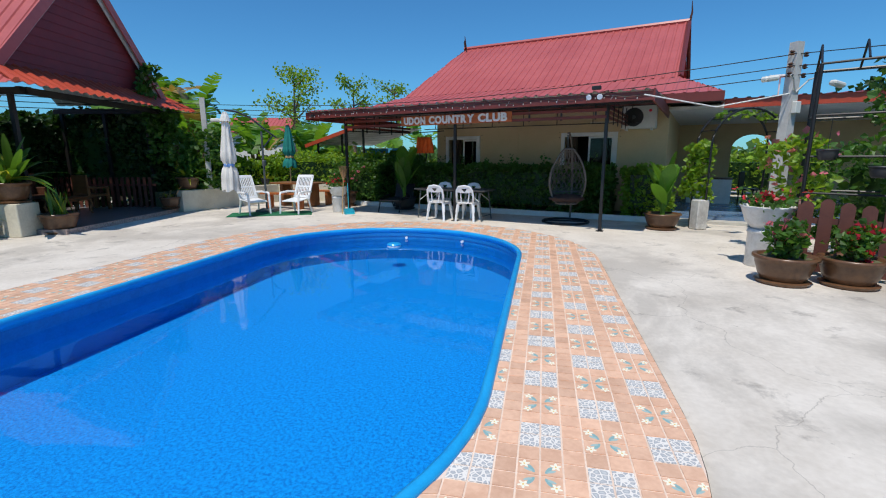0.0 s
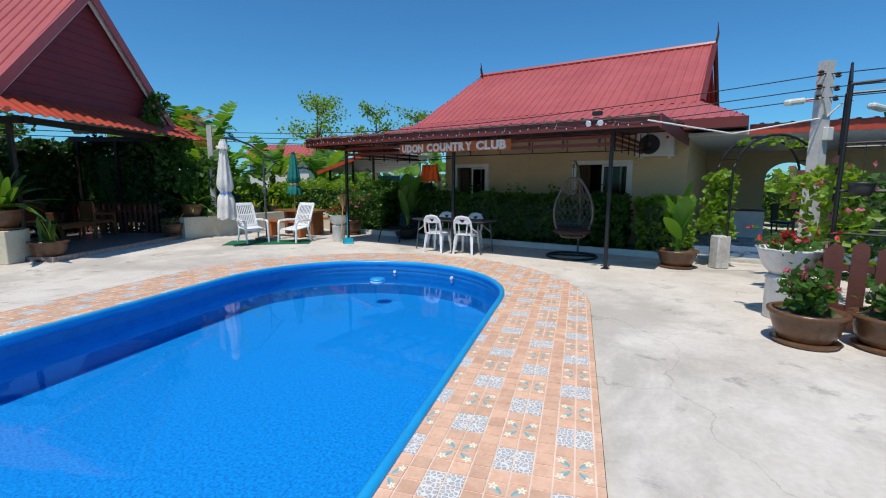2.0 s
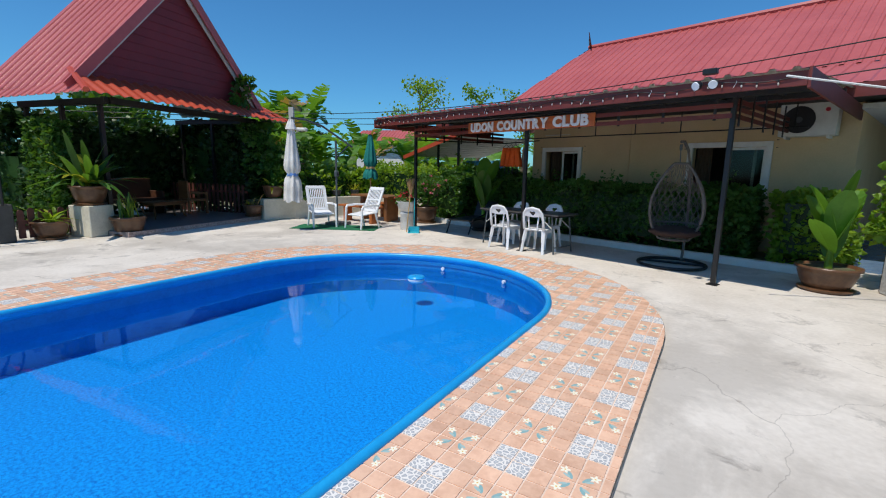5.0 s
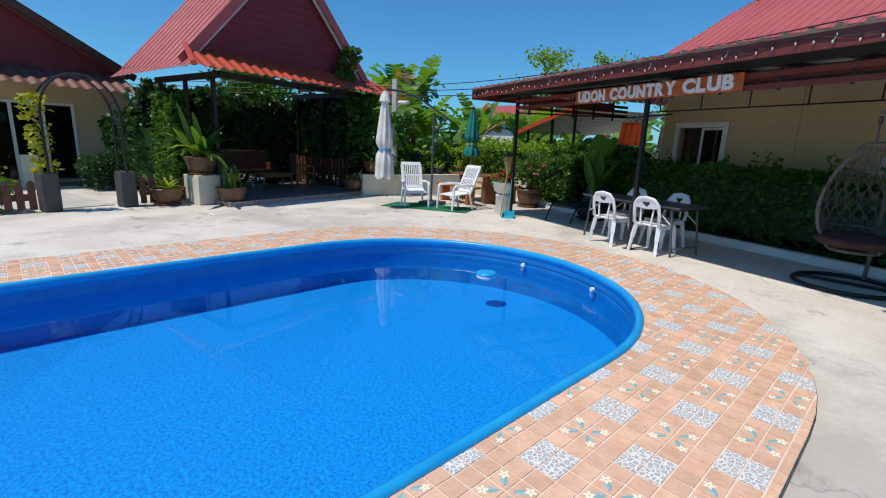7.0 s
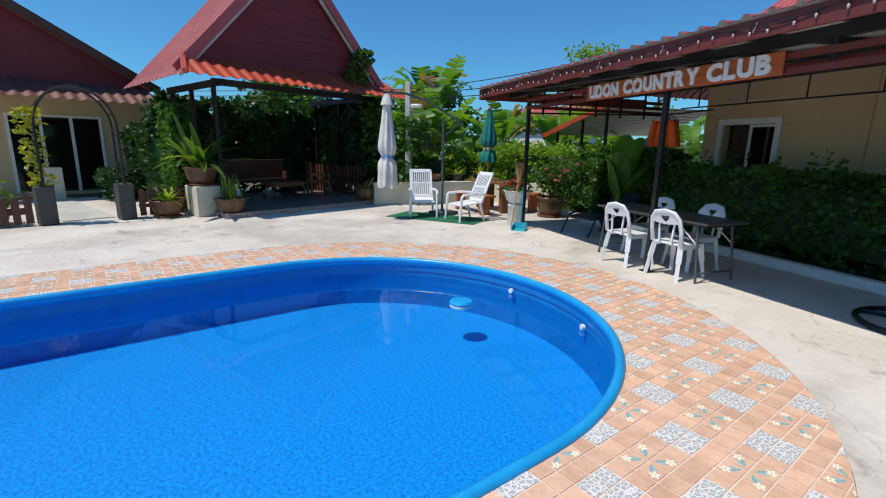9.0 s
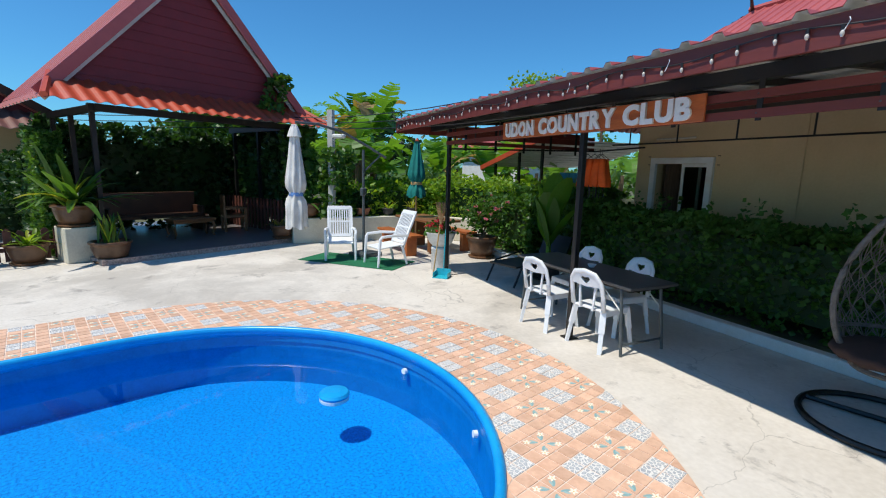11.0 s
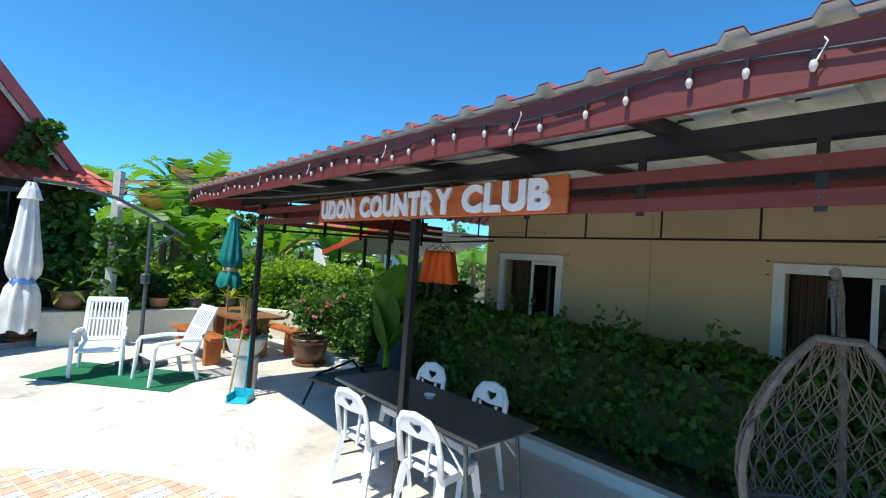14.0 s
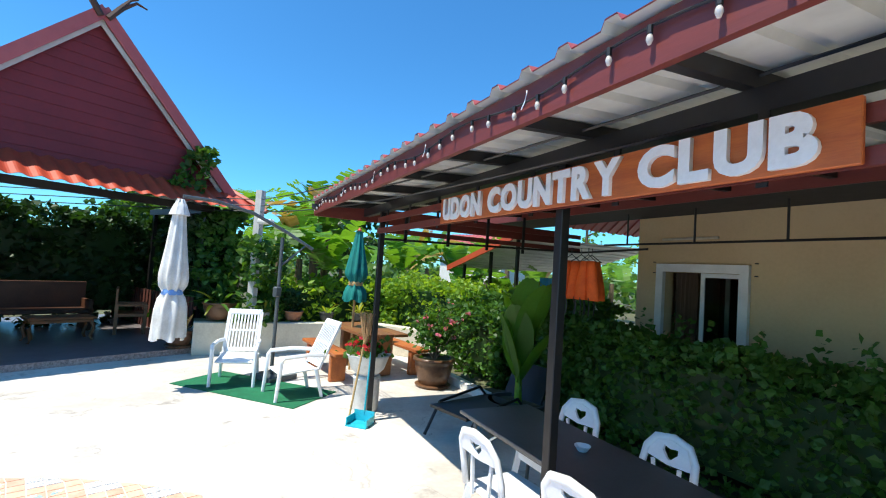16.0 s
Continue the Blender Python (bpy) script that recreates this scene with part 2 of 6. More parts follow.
def weathered(m):
    """Old concrete: grey weathered patches, dark blotches and hairline cracks over the pale slab."""
    n, l = m.node_tree.nodes, m.node_tree.links
    b = n["Principled BSDF"]
    out = b.inputs["Base Color"].links[0].from_socket
    tc = n.new("ShaderNodeTexCoord")
    for scale, detail, lo, hi, amount, colour in ((0.42, 9, 0.48, 0.60, 0.55, (0.36, 0.325, 0.28)), (1.9, 11, 0.585, 0.69, 0.65, (0.19, 0.17, 0.15)), (5.5, 8, 0.655, 0.70, 0.5, (0.24, 0.20, 0.16))):
        t, r, x = n.new("ShaderNodeTexNoise"), n.new("ShaderNodeMapRange"), n.new("ShaderNodeMix")
        t.inputs["Scale"].default_value, t.inputs["Detail"].default_value, t.inputs["Roughness"].default_value, t.inputs["Distortion"].default_value = scale, detail, 0.68, 0.4
        r.inputs["From Min"].default_value, r.inputs["From Max"].default_value, r.inputs["To Max"].default_value = lo, hi, amount
        x.data_type = "RGBA"
        x.inputs[7].default_value = (*colour, 1)
        l.new(tc.outputs["Object"], t.inputs[0]), l.new(t.outputs[0], r.inputs[0]), l.new(r.outputs[0], x.inputs[0]), l.new(out, x.inputs[6])
        out = x.outputs[2]
    warp, add, v, r, x = n.new("ShaderNodeTexNoise"), n.new("ShaderNodeVectorMath"), n.new("ShaderNodeTexVoronoi"), n.new("ShaderNodeMapRange"), n.new("ShaderNodeMix")
    warp.inputs["Scale"].default_value, warp.inputs["Detail"].default_value = 1.3, 7
    add.operation = "MULTIPLY_ADD"
    add.inputs[1].default_value = (0.9, 0.9, 0)
    l.new(tc.outputs["Object"], warp.inputs[0]), l.new(warp.outputs["Color"], add.inputs[0]), l.new(tc.outputs["Object"], add.inputs[2])
    v.feature, v.inputs["Scale"].default_value = "DISTANCE_TO_EDGE", 0.35
    r.inputs["From Min"].default_value, r.inputs["From Max"].default_value, r.inputs["To Min"].default_value, r.inputs["To Max"].default_value = 0.0, 0.0022, 0.45, 0.0
    x.data_type = "RGBA"
    x.inputs[7].default_value = (0.17, 0.15, 0.13, 1)
    l.new(add.outputs[0], v.inputs[0]), l.new(v.outputs["Distance"], r.inputs[0]), l.new(r.outputs[0], x.inputs[0]), l.new(out, x.inputs[6])
    l.new(x.outputs[2], b.inputs["Base Color"])


weathered(M["concrete"])


def pebble():
    m = mat("tile_pebble", (0.34, 0.35, 0.36), None, 0.45, vary=0.1)
    n, l = m.node_tree.nodes, m.node_tree.links
    tc, v, r = n.new("ShaderNodeTexCoord"), n.new("ShaderNodeTexVoronoi"), n.new("ShaderNodeValToRGB")
    v.feature, v.inputs["Scale"].default_value = "DISTANCE_TO_EDGE", 36
    l.new(tc.outputs["Object"], v.inputs[0])
    l.new(v.outputs["Distance"], r.inputs[0])
    e = r.color_ramp.elements
    e[0].position, e[0].color, e[1].position, e[1].color = 0.07, (0.80, 0.76, 0.70, 1), 0.17, (0.36, 0.37, 0.39, 1)
    k = r.color_ramp.elements.new(0.4)
    k.color = (0.55, 0.56, 0.55, 1)
    l.new(r.outputs[0], n["Principled BSDF"].inputs["Base Color"])
    return m


def flowertile():
    """Peach tile with a white blossom and a teal leaf, laid out on the tile's own UV."""
    m = mat("tile_flower", (0.80, 0.51, 0.35), (0.67, 0.40, 0.265), 0.42, scale=7, fine=40, bump=0.06)
    n, l = m.node_tree.nodes, m.node_tree.links
    b = n["Principled BSDF"]
    base = b.inputs["Base Color"].links[0].from_socket
    uv = n.new("ShaderNodeUVMap")

    def blob(base, cx, cy, sx, sy, turn, size, colour):
        mp, ln, lt, mx = n.new("ShaderNodeMapping"), n.new("ShaderNodeVectorMath"), n.new("ShaderNodeMath"), n.new("ShaderNodeMix")
        mp.vector_type = "TEXTURE"
        mp.inputs["Location"].default_value, mp.inputs["Rotation"].default_value, mp.inputs["Scale"].default_value = (cx, cy, 0), (0, 0, radians(turn)), (sx, sy, 1)
        l.new(uv.outputs[0], mp.inputs[0])
        ln.operation, lt.operation, lt.inputs[1].default_value = "LENGTH", "LESS_THAN", size
        l.new(mp.outputs[0], ln.inputs[0]), l.new(ln.outputs["Value"], lt.inputs[0])
        mx.data_type = "RGBA"
        l.new(lt.outputs[0], mx.inputs[0]), l.new(base, mx.inputs[6])
        mx.inputs[7].default_value = (*colour, 1)
        return mx.outputs[2]
    c = blob(base, 0.36, 0.38, 1.0, 0.36, 60, 0.30, (0.25, 0.42, 0.42))
    c = blob(c, 0.50, 0.30, 1.0, 0.38, 25, 0.22, (0.36, 0.50, 0.48))
    for k in range(5):
        a = radians(72 * k + 20)
        c = blob(c, 0.70 + 0.14 * math.cos(a), 0.70 + 0.14 * math.sin(a), 1, 0.5, 72 * k + 20, 0.14, (0.86, 0.82, 0.66))
    c = blob(c, 0.70, 0.70, 1, 1, 0, 0.05, (0.75, 0.50, 0.10))
    l.new(c, b.inputs["Base Color"])
    return m


M["pebble"], M["flowertile"] = pebble(), flowertile()


# ---- builders ----
def part(name, bm, material, parent=None, label="", smooth=False):
    me = bpy.data.meshes.new(name)
    bm.to_mesh(me)
    bm.free()
    me.materials.append(M[material] if isinstance(material, str) else material)
    if smooth:
        me.polygons.foreach_set("use_smooth", [True] * len(me.polygons))
    ob = new(name, me)
    ob.parent = parent
    return tagged(ob, label) if label else ob


def raw(name, verts, faces, material, parent=None, label="", smooth=False):
    me = bpy.data.meshes.new(name)
    me.from_pydata([tuple(v) for v in verts], [], faces)
    me.update()
    me.materials.append(M[material] if isinstance(material, str) else material)
    if smooth:
        me.polygons.foreach_set("use_smooth", [True] * len(me.polygons))
    ob = new(name, me)
    ob.parent = parent
    return tagged(ob, label) if label else ob


def thing(name, label, category, m=None, group="", kind=""):
    ob = new(name)
    ob.matrix_basis = m or Matrix()
    ob.empty_display_size = 0.1
    return tagged(ob, label, category, group, kind)


def B():
    return bmesh.new()


def box(bm, c, s, m=None, bevel=0.0):
    v = bmesh.ops.create_cube(bm, size=1)["verts"]
    mm = (m or Matrix()) @ Matrix.Translation(c) @ Matrix.Diagonal((*s, 1))
    bmesh.ops.transform(bm, matrix=mm, verts=v)
    if bevel:
        bmesh.ops.bevel(bm, geom=list({e for q in v for e in q.link_edges}), offset=bevel, segments=1, affect="EDGES")
    return bm


def bx(a, b, bevel=0.0):
    """A box between two opposite corners."""
    return box(B(), [(p + q) / 2 for p, q in zip(a, b)], [abs(q - p) for p, q in zip(a, b)], None, bevel)


def tube(bm, pts, r, n=8, r2=None):
    """A round bar along points, tapering from r to r2."""
    pts = [Vector(p) for p in pts]
    r2 = r if r2 is None else r2
    rings = []
    for i, p in enumerate(pts):
        d = (pts[min(i + 1, len(pts) - 1)] - pts[max(i - 1, 0)]).normalized()
        a = d.cross(Vector((0, 0, 1)) if abs(d.z) < 0.95 else Vector((1, 0, 0))).normalized()
        b = d.cross(a)
        q = r + (r2 - r) * i / max(1, len(pts) - 1)
        rings.append([bm.verts.new(p + (a * math.cos(2 * math.pi * k / n) + b * math.sin(2 * math.pi * k / n)) * q) for k in range(n)])
    for u, w in zip(rings, rings[1:]):
        for k in range(n):
            bm.faces.new((u[k], u[(k + 1) % n], w[(k + 1) % n], w[k]))
    bm.faces.new(rings[0][::-1]), bm.faces.new(rings[-1])
    return bm


def lathe(bm, prof, n=24, wave=0.0, waves=0):
    """A turned body from (radius, height) pairs; the rim may be scalloped."""
    rings = []
    for i, (r, z) in enumerate(prof):
        rings.append([bm.verts.new(((r + wave * math.cos(waves * 2 * math.pi * k / n) * (i / len(prof))) * math.cos(2 * math.pi * k / n), (r + wave * math.cos(waves * 2 * math.pi * k / n) * (i / len(prof))) * math.sin(2 * math.pi * k / n), z)) for k in range(n)])
    for u, w in zip(rings, rings[1:]):
        for k in range(n):
            bm.faces.new((u[k], u[(k + 1) % n], w[(k + 1) % n], w[k]))
    bm.faces.new(rings[0][::-1])
    bm.faces.new(rings[-1])
    return bm


def leaves(pts, size, up=0.5, ratio=0.45, seed=1, spread=1.0):
    """Vertices and faces of many small folded leaves at the given points."""
    g = np.random.default_rng(seed)
    p = np.asarray(pts, float)
    k = len(p)
    d = g.normal(size=(k, 3)) * spread
    d[:, 2] = d[:, 2] * 0.6 + up * 0.3
    d /= np.linalg.norm(d, axis=1)[:, None]
    w = np.cross(d, g.normal(size=(k, 3)))
    w /= np.linalg.norm(w, axis=1)[:, None]
    nrm = np.cross(d, w)
    s = (size * (0.6 + 0.8 * g.random(k)))[:, None]
    v = np.stack([p, p + d * s * 0.5 + w * s * ratio + nrm * s * 0.1, p + d * s, p + d * s * 0.5 - w * s * ratio + nrm * s * 0.1], 1).reshape(-1, 3)
    f = [(4 * i, 4 * i + 1, 4 * i + 2, 4 * i + 3) for i in range(k)]
    return v, f


def inbox(k, a, b, seed=1, lump=0.0):
    """Random points in the shell of a box, uneven on the outside."""
    g = np.random.default_rng(seed)
    a, b = np.array(a, float), np.array(b, float)
    p = g.random((k, 3)) * 2 - 1
    face = g.integers(0, 5, k)
    deep = 1 - g.random(k) ** 2 * 0.45
    for ax, sg, idx in ((0, 1, 0), (0, -1, 1), (1, 1, 2), (1, -1, 3), (2, 1, 4)):
        sel = face == idx
        p[sel, ax] = sg * deep[sel]
    q = (a + b) / 2 + p * (b - a) / 2
    if lump:
        for i in range(k):
            q[i] += np.array(noise.noise_vector(Vector(q[i] * 1.7))) * lump
    q[:, 2] = np.maximum(q[:, 2], a[2])
    return q


def strap(bm, base, az, length, rise, droop, width, n=7, fold=0.25):
    """One long arching leaf with a raised midrib fold."""
    d = Vector((math.cos(az), math.sin(az), 0))
    s = Vector((-d.y, d.x, 0))
    rows = []
    for i in range(n + 1):
        t = i / n
        c = Vector(base) + d * length * t * math.cos(rise) + Vector((0, 0, 1)) * (length * t * math.sin(rise) - droop * t * t)
        w = width * (math.sin(math.pi * min(1, t * 0.86 + 0.10)) ** 0.75)
        rows.append([bm.verts.new(c + s * w + Vector((0, 0, fold * w))), bm.verts.new(c), bm.verts.new(c - s * w + Vector((0, 0, fold * w)))])
    for a, b in zip(rows, rows[1:]):
        bm.faces.new((a[0], a[1], b[1], b[0])), bm.faces.new((a[1], a[2], b[2], b[1]))
    return bm


def roof_sheet(name, o, s, up, poly, material, parent, pitch=0.25, amp=0.025, under=None, label="", wavy=False, thick=0.0):
    """Ribbed metal roofing over a convex outline given along the eave and up the slope."""
    o, s, up = Vector(o), Vector(s).normalized(), Vector(up).normalized()
    nr = s.cross(up).normalized()
    if nr.z < 0:
        nr = -nr
    xs = [p[0] for p in poly]
    lo, hi = min(xs), max(xs)
    shape = [(0, 0), (0.62, 0), (0.70, 1), (0.92, 1)] if not wavy else [(k / 8, 0.5 - 0.5 * math.cos(2 * math.pi * k / 8)) for k in range(8)]
    cols = [(lo, 0)]
    k = 0
    while lo + k * pitch < hi:
        for a, h in shape:
            x = lo + (k + a) * pitch
            if lo < x < hi:
                cols.append((x, h))
        k += 1
    cols.append((hi, 0))

    def span(x):
        ts = []
        for (x0, t0), (x1, t1) in zip(poly, poly[1:] + poly[:1]):
            if min(x0, x1) - 1e-6 <= x <= max(x0, x1) + 1e-6 and abs(x1 - x0) > 1e-6:
                ts.append(t0 + (t1 - t0) * (x - x0) / (x1 - x0))
            elif abs(x1 - x0) <= 1e-6 and abs(x - x0) < 1e-6:
                ts += [t0, t1]
        return (min(ts), max(ts)) if ts else (0, 0)
    verts, faces = [], []
    for x, h in cols:
        t0, t1 = span(x)
        for t in (t0, t1):
            verts.append(o + s * x + up * t + nr * (h * amp))
    for i in range(len(cols) - 1):
        faces.append((2 * i, 2 * i + 2, 2 * i + 3, 2 * i + 1))
    ob = raw(name, verts, faces, material, parent, label)
    if under:
        v2 = [v - nr * 0.006 for v in verts]
        raw("underside", v2, [f[::-1] for f in faces], under, parent, "pale grey underside of the sheeting")
    return ob


HM = pose(-2.775, 11.913, 0, 0, 0, -28.4)  # the club house's own axes: along its front, then inwards


# ---- ground, slab and pool ----
AX, PX = Vector((0.2, 0.98, 0)).normalized(), Vector((0.98, -0.2, 0)).normalized()
C1 = Vector((-1.172, 6.557, 0))
PM = Matrix((( PX.x, AX.x, 0, C1.x), (PX.y, AX.y, 0, C1.y), (0, 0, 1, 0), (0, 0, 0, 1)))  # pool axes: across, along
LEN, RI, RO = 4.15, 2.22, 3.37


def oval(r, n=40):
    """A long oval with half-round ends, counter-clockwise, in the pool's axes."""
    p = [(r * math.cos(math.pi * k / n), r * math.sin(math.pi * k / n)) for k in range(n + 1)]
    return p + [(r * math.cos(math.pi + math.pi * k / n), -LEN + r * math.sin(math.pi + math.pi * k / n)) for k in range(n + 1)]


def ring_sheet(name, inner, outer, z, material, parent=None, label=""):
    k = len(inner)
    return raw(name, [(*p, z) for p in inner] + [(*p, z) for p in outer], [(i, (i + 1) % k, k + (i + 1) % k, k + i) for i in range(k)][::1], material, parent, label)


inner = oval(RI + 0.02)
K = len(inner)
big = []
for i, (x, y) in enumerate(inner):
    c = Vector((0, min(0, max(-LEN, y))))
    d = (Vector((x, y)) - c).normalized()
    big.append((c + d * 700)[:])
ground = ring_sheet("ground", [(x * 5.2, (y + LEN / 2) * 5.2 - LEN / 2) for x, y in inner], big, -0.03, "earth")
ground.matrix_basis = PM
tagged(ground, "green and brown open ground around the club", "ground", kind="structure")
yard = ring_sheet("pavement", oval(RO - 0.05), [(x * 5.6, (y + LEN / 2) * 5.6 - LEN / 2) for x, y in inner], 0.0, "concrete")
yard.matrix_basis = PM
tagged(yard, "pale sun-bleached concrete yard with grey stains", "pavement", kind="structure")
deck = thing("pool_deck", "peach patterned tile border round the blue pool", "pool deck", PM, kind="structure")
ring_sheet("bed", inner, oval(RO - 0.004), 0.038, "grout", deck)
k2 = oval(RO)
raw("edge", [(*p, -0.02) for p in k2] + [(*p, 0.036) for p in k2], [(i, (i + 1) % K, K + (i + 1) % K, K + i) for i in range(K)], "slate", deck, "rough concrete edge of the tile border")

pool = thing("swimming_pool", "oval in-ground pool with speckled blue vinyl liner", "swimming pool", PM, kind="structure")
wp = oval(RI)
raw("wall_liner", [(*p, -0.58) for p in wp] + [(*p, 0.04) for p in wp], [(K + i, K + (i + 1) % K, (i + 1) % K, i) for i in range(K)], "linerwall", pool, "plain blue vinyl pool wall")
raw("floor_liner", [(*p, -0.58) for p in wp], [tuple(range(K))], "liner", pool, "speckled bright blue pool bottom")
water = raw("water", [(*p, -0.16) for p in oval(RI - 0.003)], [tuple(range(K))], "water", pool, "clear still water")
water.visible_shadow = False
bm = B()
rp = oval(RI - 0.005)
sec = [(-0.03, 0.02), (-0.03, 0.06), (0.0, 0.075), (0.035, 0.06), (0.04, 0.035), (0.0, -0.06)]
rr = []
for (x, y) in rp:
    c = Vector((0, min(0, max(-LEN, y)), 0))
    d = (Vector((x, y, 0)) - c).normalized()
    rr.append([bm.verts.new(Vector((x, y, 0)) + d * a + Vector((0, 0, z))) for a, z in sec])
for i in range(K):
    for j in range(6):
        bm.faces.new((rr[i][j], rr[(i + 1) % K][j], rr[(i + 1) % K][(j + 1) % 6], rr[i][(j + 1) % 6]))
bmesh.ops.recalc_face_normals(bm, faces=bm.faces)
part("coping", bm, "rail", pool, "glossy light blue coping rail", True)
bm = B()
bd = oval(RI - 0.012)
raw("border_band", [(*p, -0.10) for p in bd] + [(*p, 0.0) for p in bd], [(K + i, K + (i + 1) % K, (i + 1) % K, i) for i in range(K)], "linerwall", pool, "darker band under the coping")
for a in (62, 95):
    bm = B()
    p = Vector((math.cos(radians(a)) * (RI - 0.03), math.sin(radians(a)) * (RI - 0.03), -0.13))
    tube(bm, [p, p * 0.985], 0.028, 14)
    part("inlet", bm, "white", pool, "round white water inlet")
fl = thing("chlorine_float", "round blue and white chlorine float on the water", "pool float", PM @ pose(-0.21, 1.41, -0.20))
part("base", lathe(B(), [(0.10, 0), (0.13, 0.02), (0.13, 0.05)]), "white", fl, "white ring")
part("cap", lathe(B(), [(0.13, 0.052), (0.135, 0.07), (0.12, 0.09), (0.05, 0.10)]), "rail", fl, "blue cap")


# ---- club house ----
house = thing("club_house", "cream rendered single-storey house with red metal hip roof", "house", HM)
U0, U1, V0, V1, HZ = 0.8, 7.53, 3.5, 13.2, 2.9
WIN = [(1.14, 2.32, 1.15, 2.14), (4.83, 6.33, 1.15, 2.16)]


def wall_run(bm, a, b, y, thick, h, holes):
    """A wall along x with rectangular openings through it."""
    x = a
    for l, r, z0, z1 in sorted(holes):
        box(bm, ((x + l) / 2, y + thick / 2, h / 2), (l - x, thick, h))
        box(bm, ((l + r) / 2, y + thick / 2, z0 / 2), (r - l, thick, z0))
        box(bm, ((l + r) / 2, y + thick / 2, (z1 + h) / 2), (r - l, thick, h - z1))
        x = r
    box(bm, ((x + b) / 2, y + thick / 2, h / 2), (b - x, thick, h))
    bmesh.ops.remove_doubles(bm, verts=bm.verts, dist=1e-4)
    return bm


part("front_wall", wall_run(B(), U0, U1, V0, 0.15, HZ, [(l + 0.1, r - 0.1, a, b - 0.1) for l, r, a, b in WIN]), "wall", house)
part("side_wall", bx((U0, V0 + 0.15, 0), (U0 + 0.15, V1, HZ)), "wall", house)
part("side_wall", bx((U1 - 0.15, V0 + 0.15, 0), (U1, V1, HZ)), "wall", house)
part("back_wall", bx((U0, V1, 0), (U1, V1 + 0.15, HZ)), "wall", house)
# ceiling, floor and partition are near-black: the unlit interior is put into the colour
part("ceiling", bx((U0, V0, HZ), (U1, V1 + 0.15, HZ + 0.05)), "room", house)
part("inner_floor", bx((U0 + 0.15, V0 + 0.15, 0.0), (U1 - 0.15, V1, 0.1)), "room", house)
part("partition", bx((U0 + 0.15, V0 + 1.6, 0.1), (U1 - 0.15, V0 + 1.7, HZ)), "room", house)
for l, r, a, b in WIN:
    w = tagged(part("window", box(box(box(box(B(), ((l + r) / 2, V0 - 0.02, b - 0.05), (r - l, 0.06, 0.10)), (l + 0.05, V0 - 0.02, (a + b) / 2 - 0.05), (0.10, 0.06, b - a - 0.1)), (r - 0.05, V0 - 0.02, (a + b) / 2 - 0.05), (0.10, 0.06, b - a - 0.1)), ((l + r) / 2, V0 - 0.03, a - 0.03), (r - l, 0.10, 0.06)), "frame", house), "white framed sliding window")
    m = (l + r) / 2 + 0.02
    for x0, x1, y in ((m - 0.03, r - 0.1, V0 + 0.04), (r - 0.32, r - 0.1, V0 + 0.08)):
        fr = B()
        box(fr, ((x0 + x1) / 2, y, b - 0.13), (x1 - x0, 0.03, 0.05)), box(fr, ((x0 + x1) / 2, y, a + 0.03), (x1 - x0, 0.03, 0.05))
        box(fr, (x0 + 0.025, y, (a + b) / 2 - 0.05), (0.05, 0.03, b - a - 0.15)), box(fr, (x1 - 0.025, y, (a + b) / 2 - 0.05), (0.05, 0.03, b - a - 0.15))
        part("sash", fr, "frame", w)
        part("pane", bx((x0 + 0.05, y - 0.003, a + 0.05), (x1 - 0.05, y + 0.003, b - 0.15)), "glass", w)
    cu = B()
    n = 26
    vs = [cu.verts.new((l + 0.10 + 0.30 * i / n, V0 + 0.22 + 0.03 * math.sin(i * 1.3), z)) for z in (a, b - 0.1) for i in range(n + 1)]
    for i in range(n):
        cu.faces.new((vs[i], vs[i + 1], vs[n + 2 + i], vs[n + 1 + i]))
    part("curtain", cu, "curtain", w, "brown curtain drawn aside")
    for x in (l - 0.06, r + 0.06):
        for dz in (0.02, -0.12):
            part("bracket", box(B(), (x, V0 - 0.01, b + dz), (0.03, 0.02, 0.012)), "black", w)
# roof: steep upper slopes, flatter skirt, gablet on one end
VR, ZR, VB, ZB, VE, ZE = 8.4, 5.85, 4.7, 3.6, 2.5, 2.92
def slope(name, a, b, c, d, **kw):
    """Roofing between an eave a-b and an upper edge d-c."""
    a, b, c, d = (Vector(p) for p in (a, b, c, d))
    s = (b - a).normalized()
    nn = s.cross(d - a if (d - a).length > 1e-4 else c - a).normalized()
    up = nn.cross(s)
    if up.z < 0:
        up = -up
    pl = [((p - a).dot(s), (p - a).dot(up)) for p in (a, b, c, d)]
    return roof_sheet(name, a, s, up, pl, kw.pop("material", "roof"), kw.pop("parent", house), **kw)
slope("roof_slope", (-1.25, VB, ZB), (7.60, VB, ZB), (7.51, VR, ZR), (-0.65, VR, ZR))
slope("roof_skirt", (-2.1, VE, ZE), (8.62, VE, ZE), (7.60, VB, ZB + 0.004), (-1.25, VB, ZB + 0.004))
slope("roof_slope", (7.60, 2 * VR - VB, ZB), (-1.25, 2 * VR - VB, ZB), (-0.65, VR, ZR), (7.51, VR, ZR))
slope("roof_skirt", (8.62, VE, ZE), (8.62, 2 * VR - VE, ZE), (7.60, 2 * VR - VB, ZB), (7.60, VB, ZB))
slope("roof_skirt", (-2.1, 2 * VR - VE, ZE), (-2.1, VE, ZE), (-1.25, VB, ZB), (-1.25, 2 * VR - VB, ZB))
slope("roof_hip", (-1.25, 2 * VR - VB, ZB), (-1.25, VB, ZB), (-0.65, VR, ZR), (-0.65, VR, ZR))
gb = B()
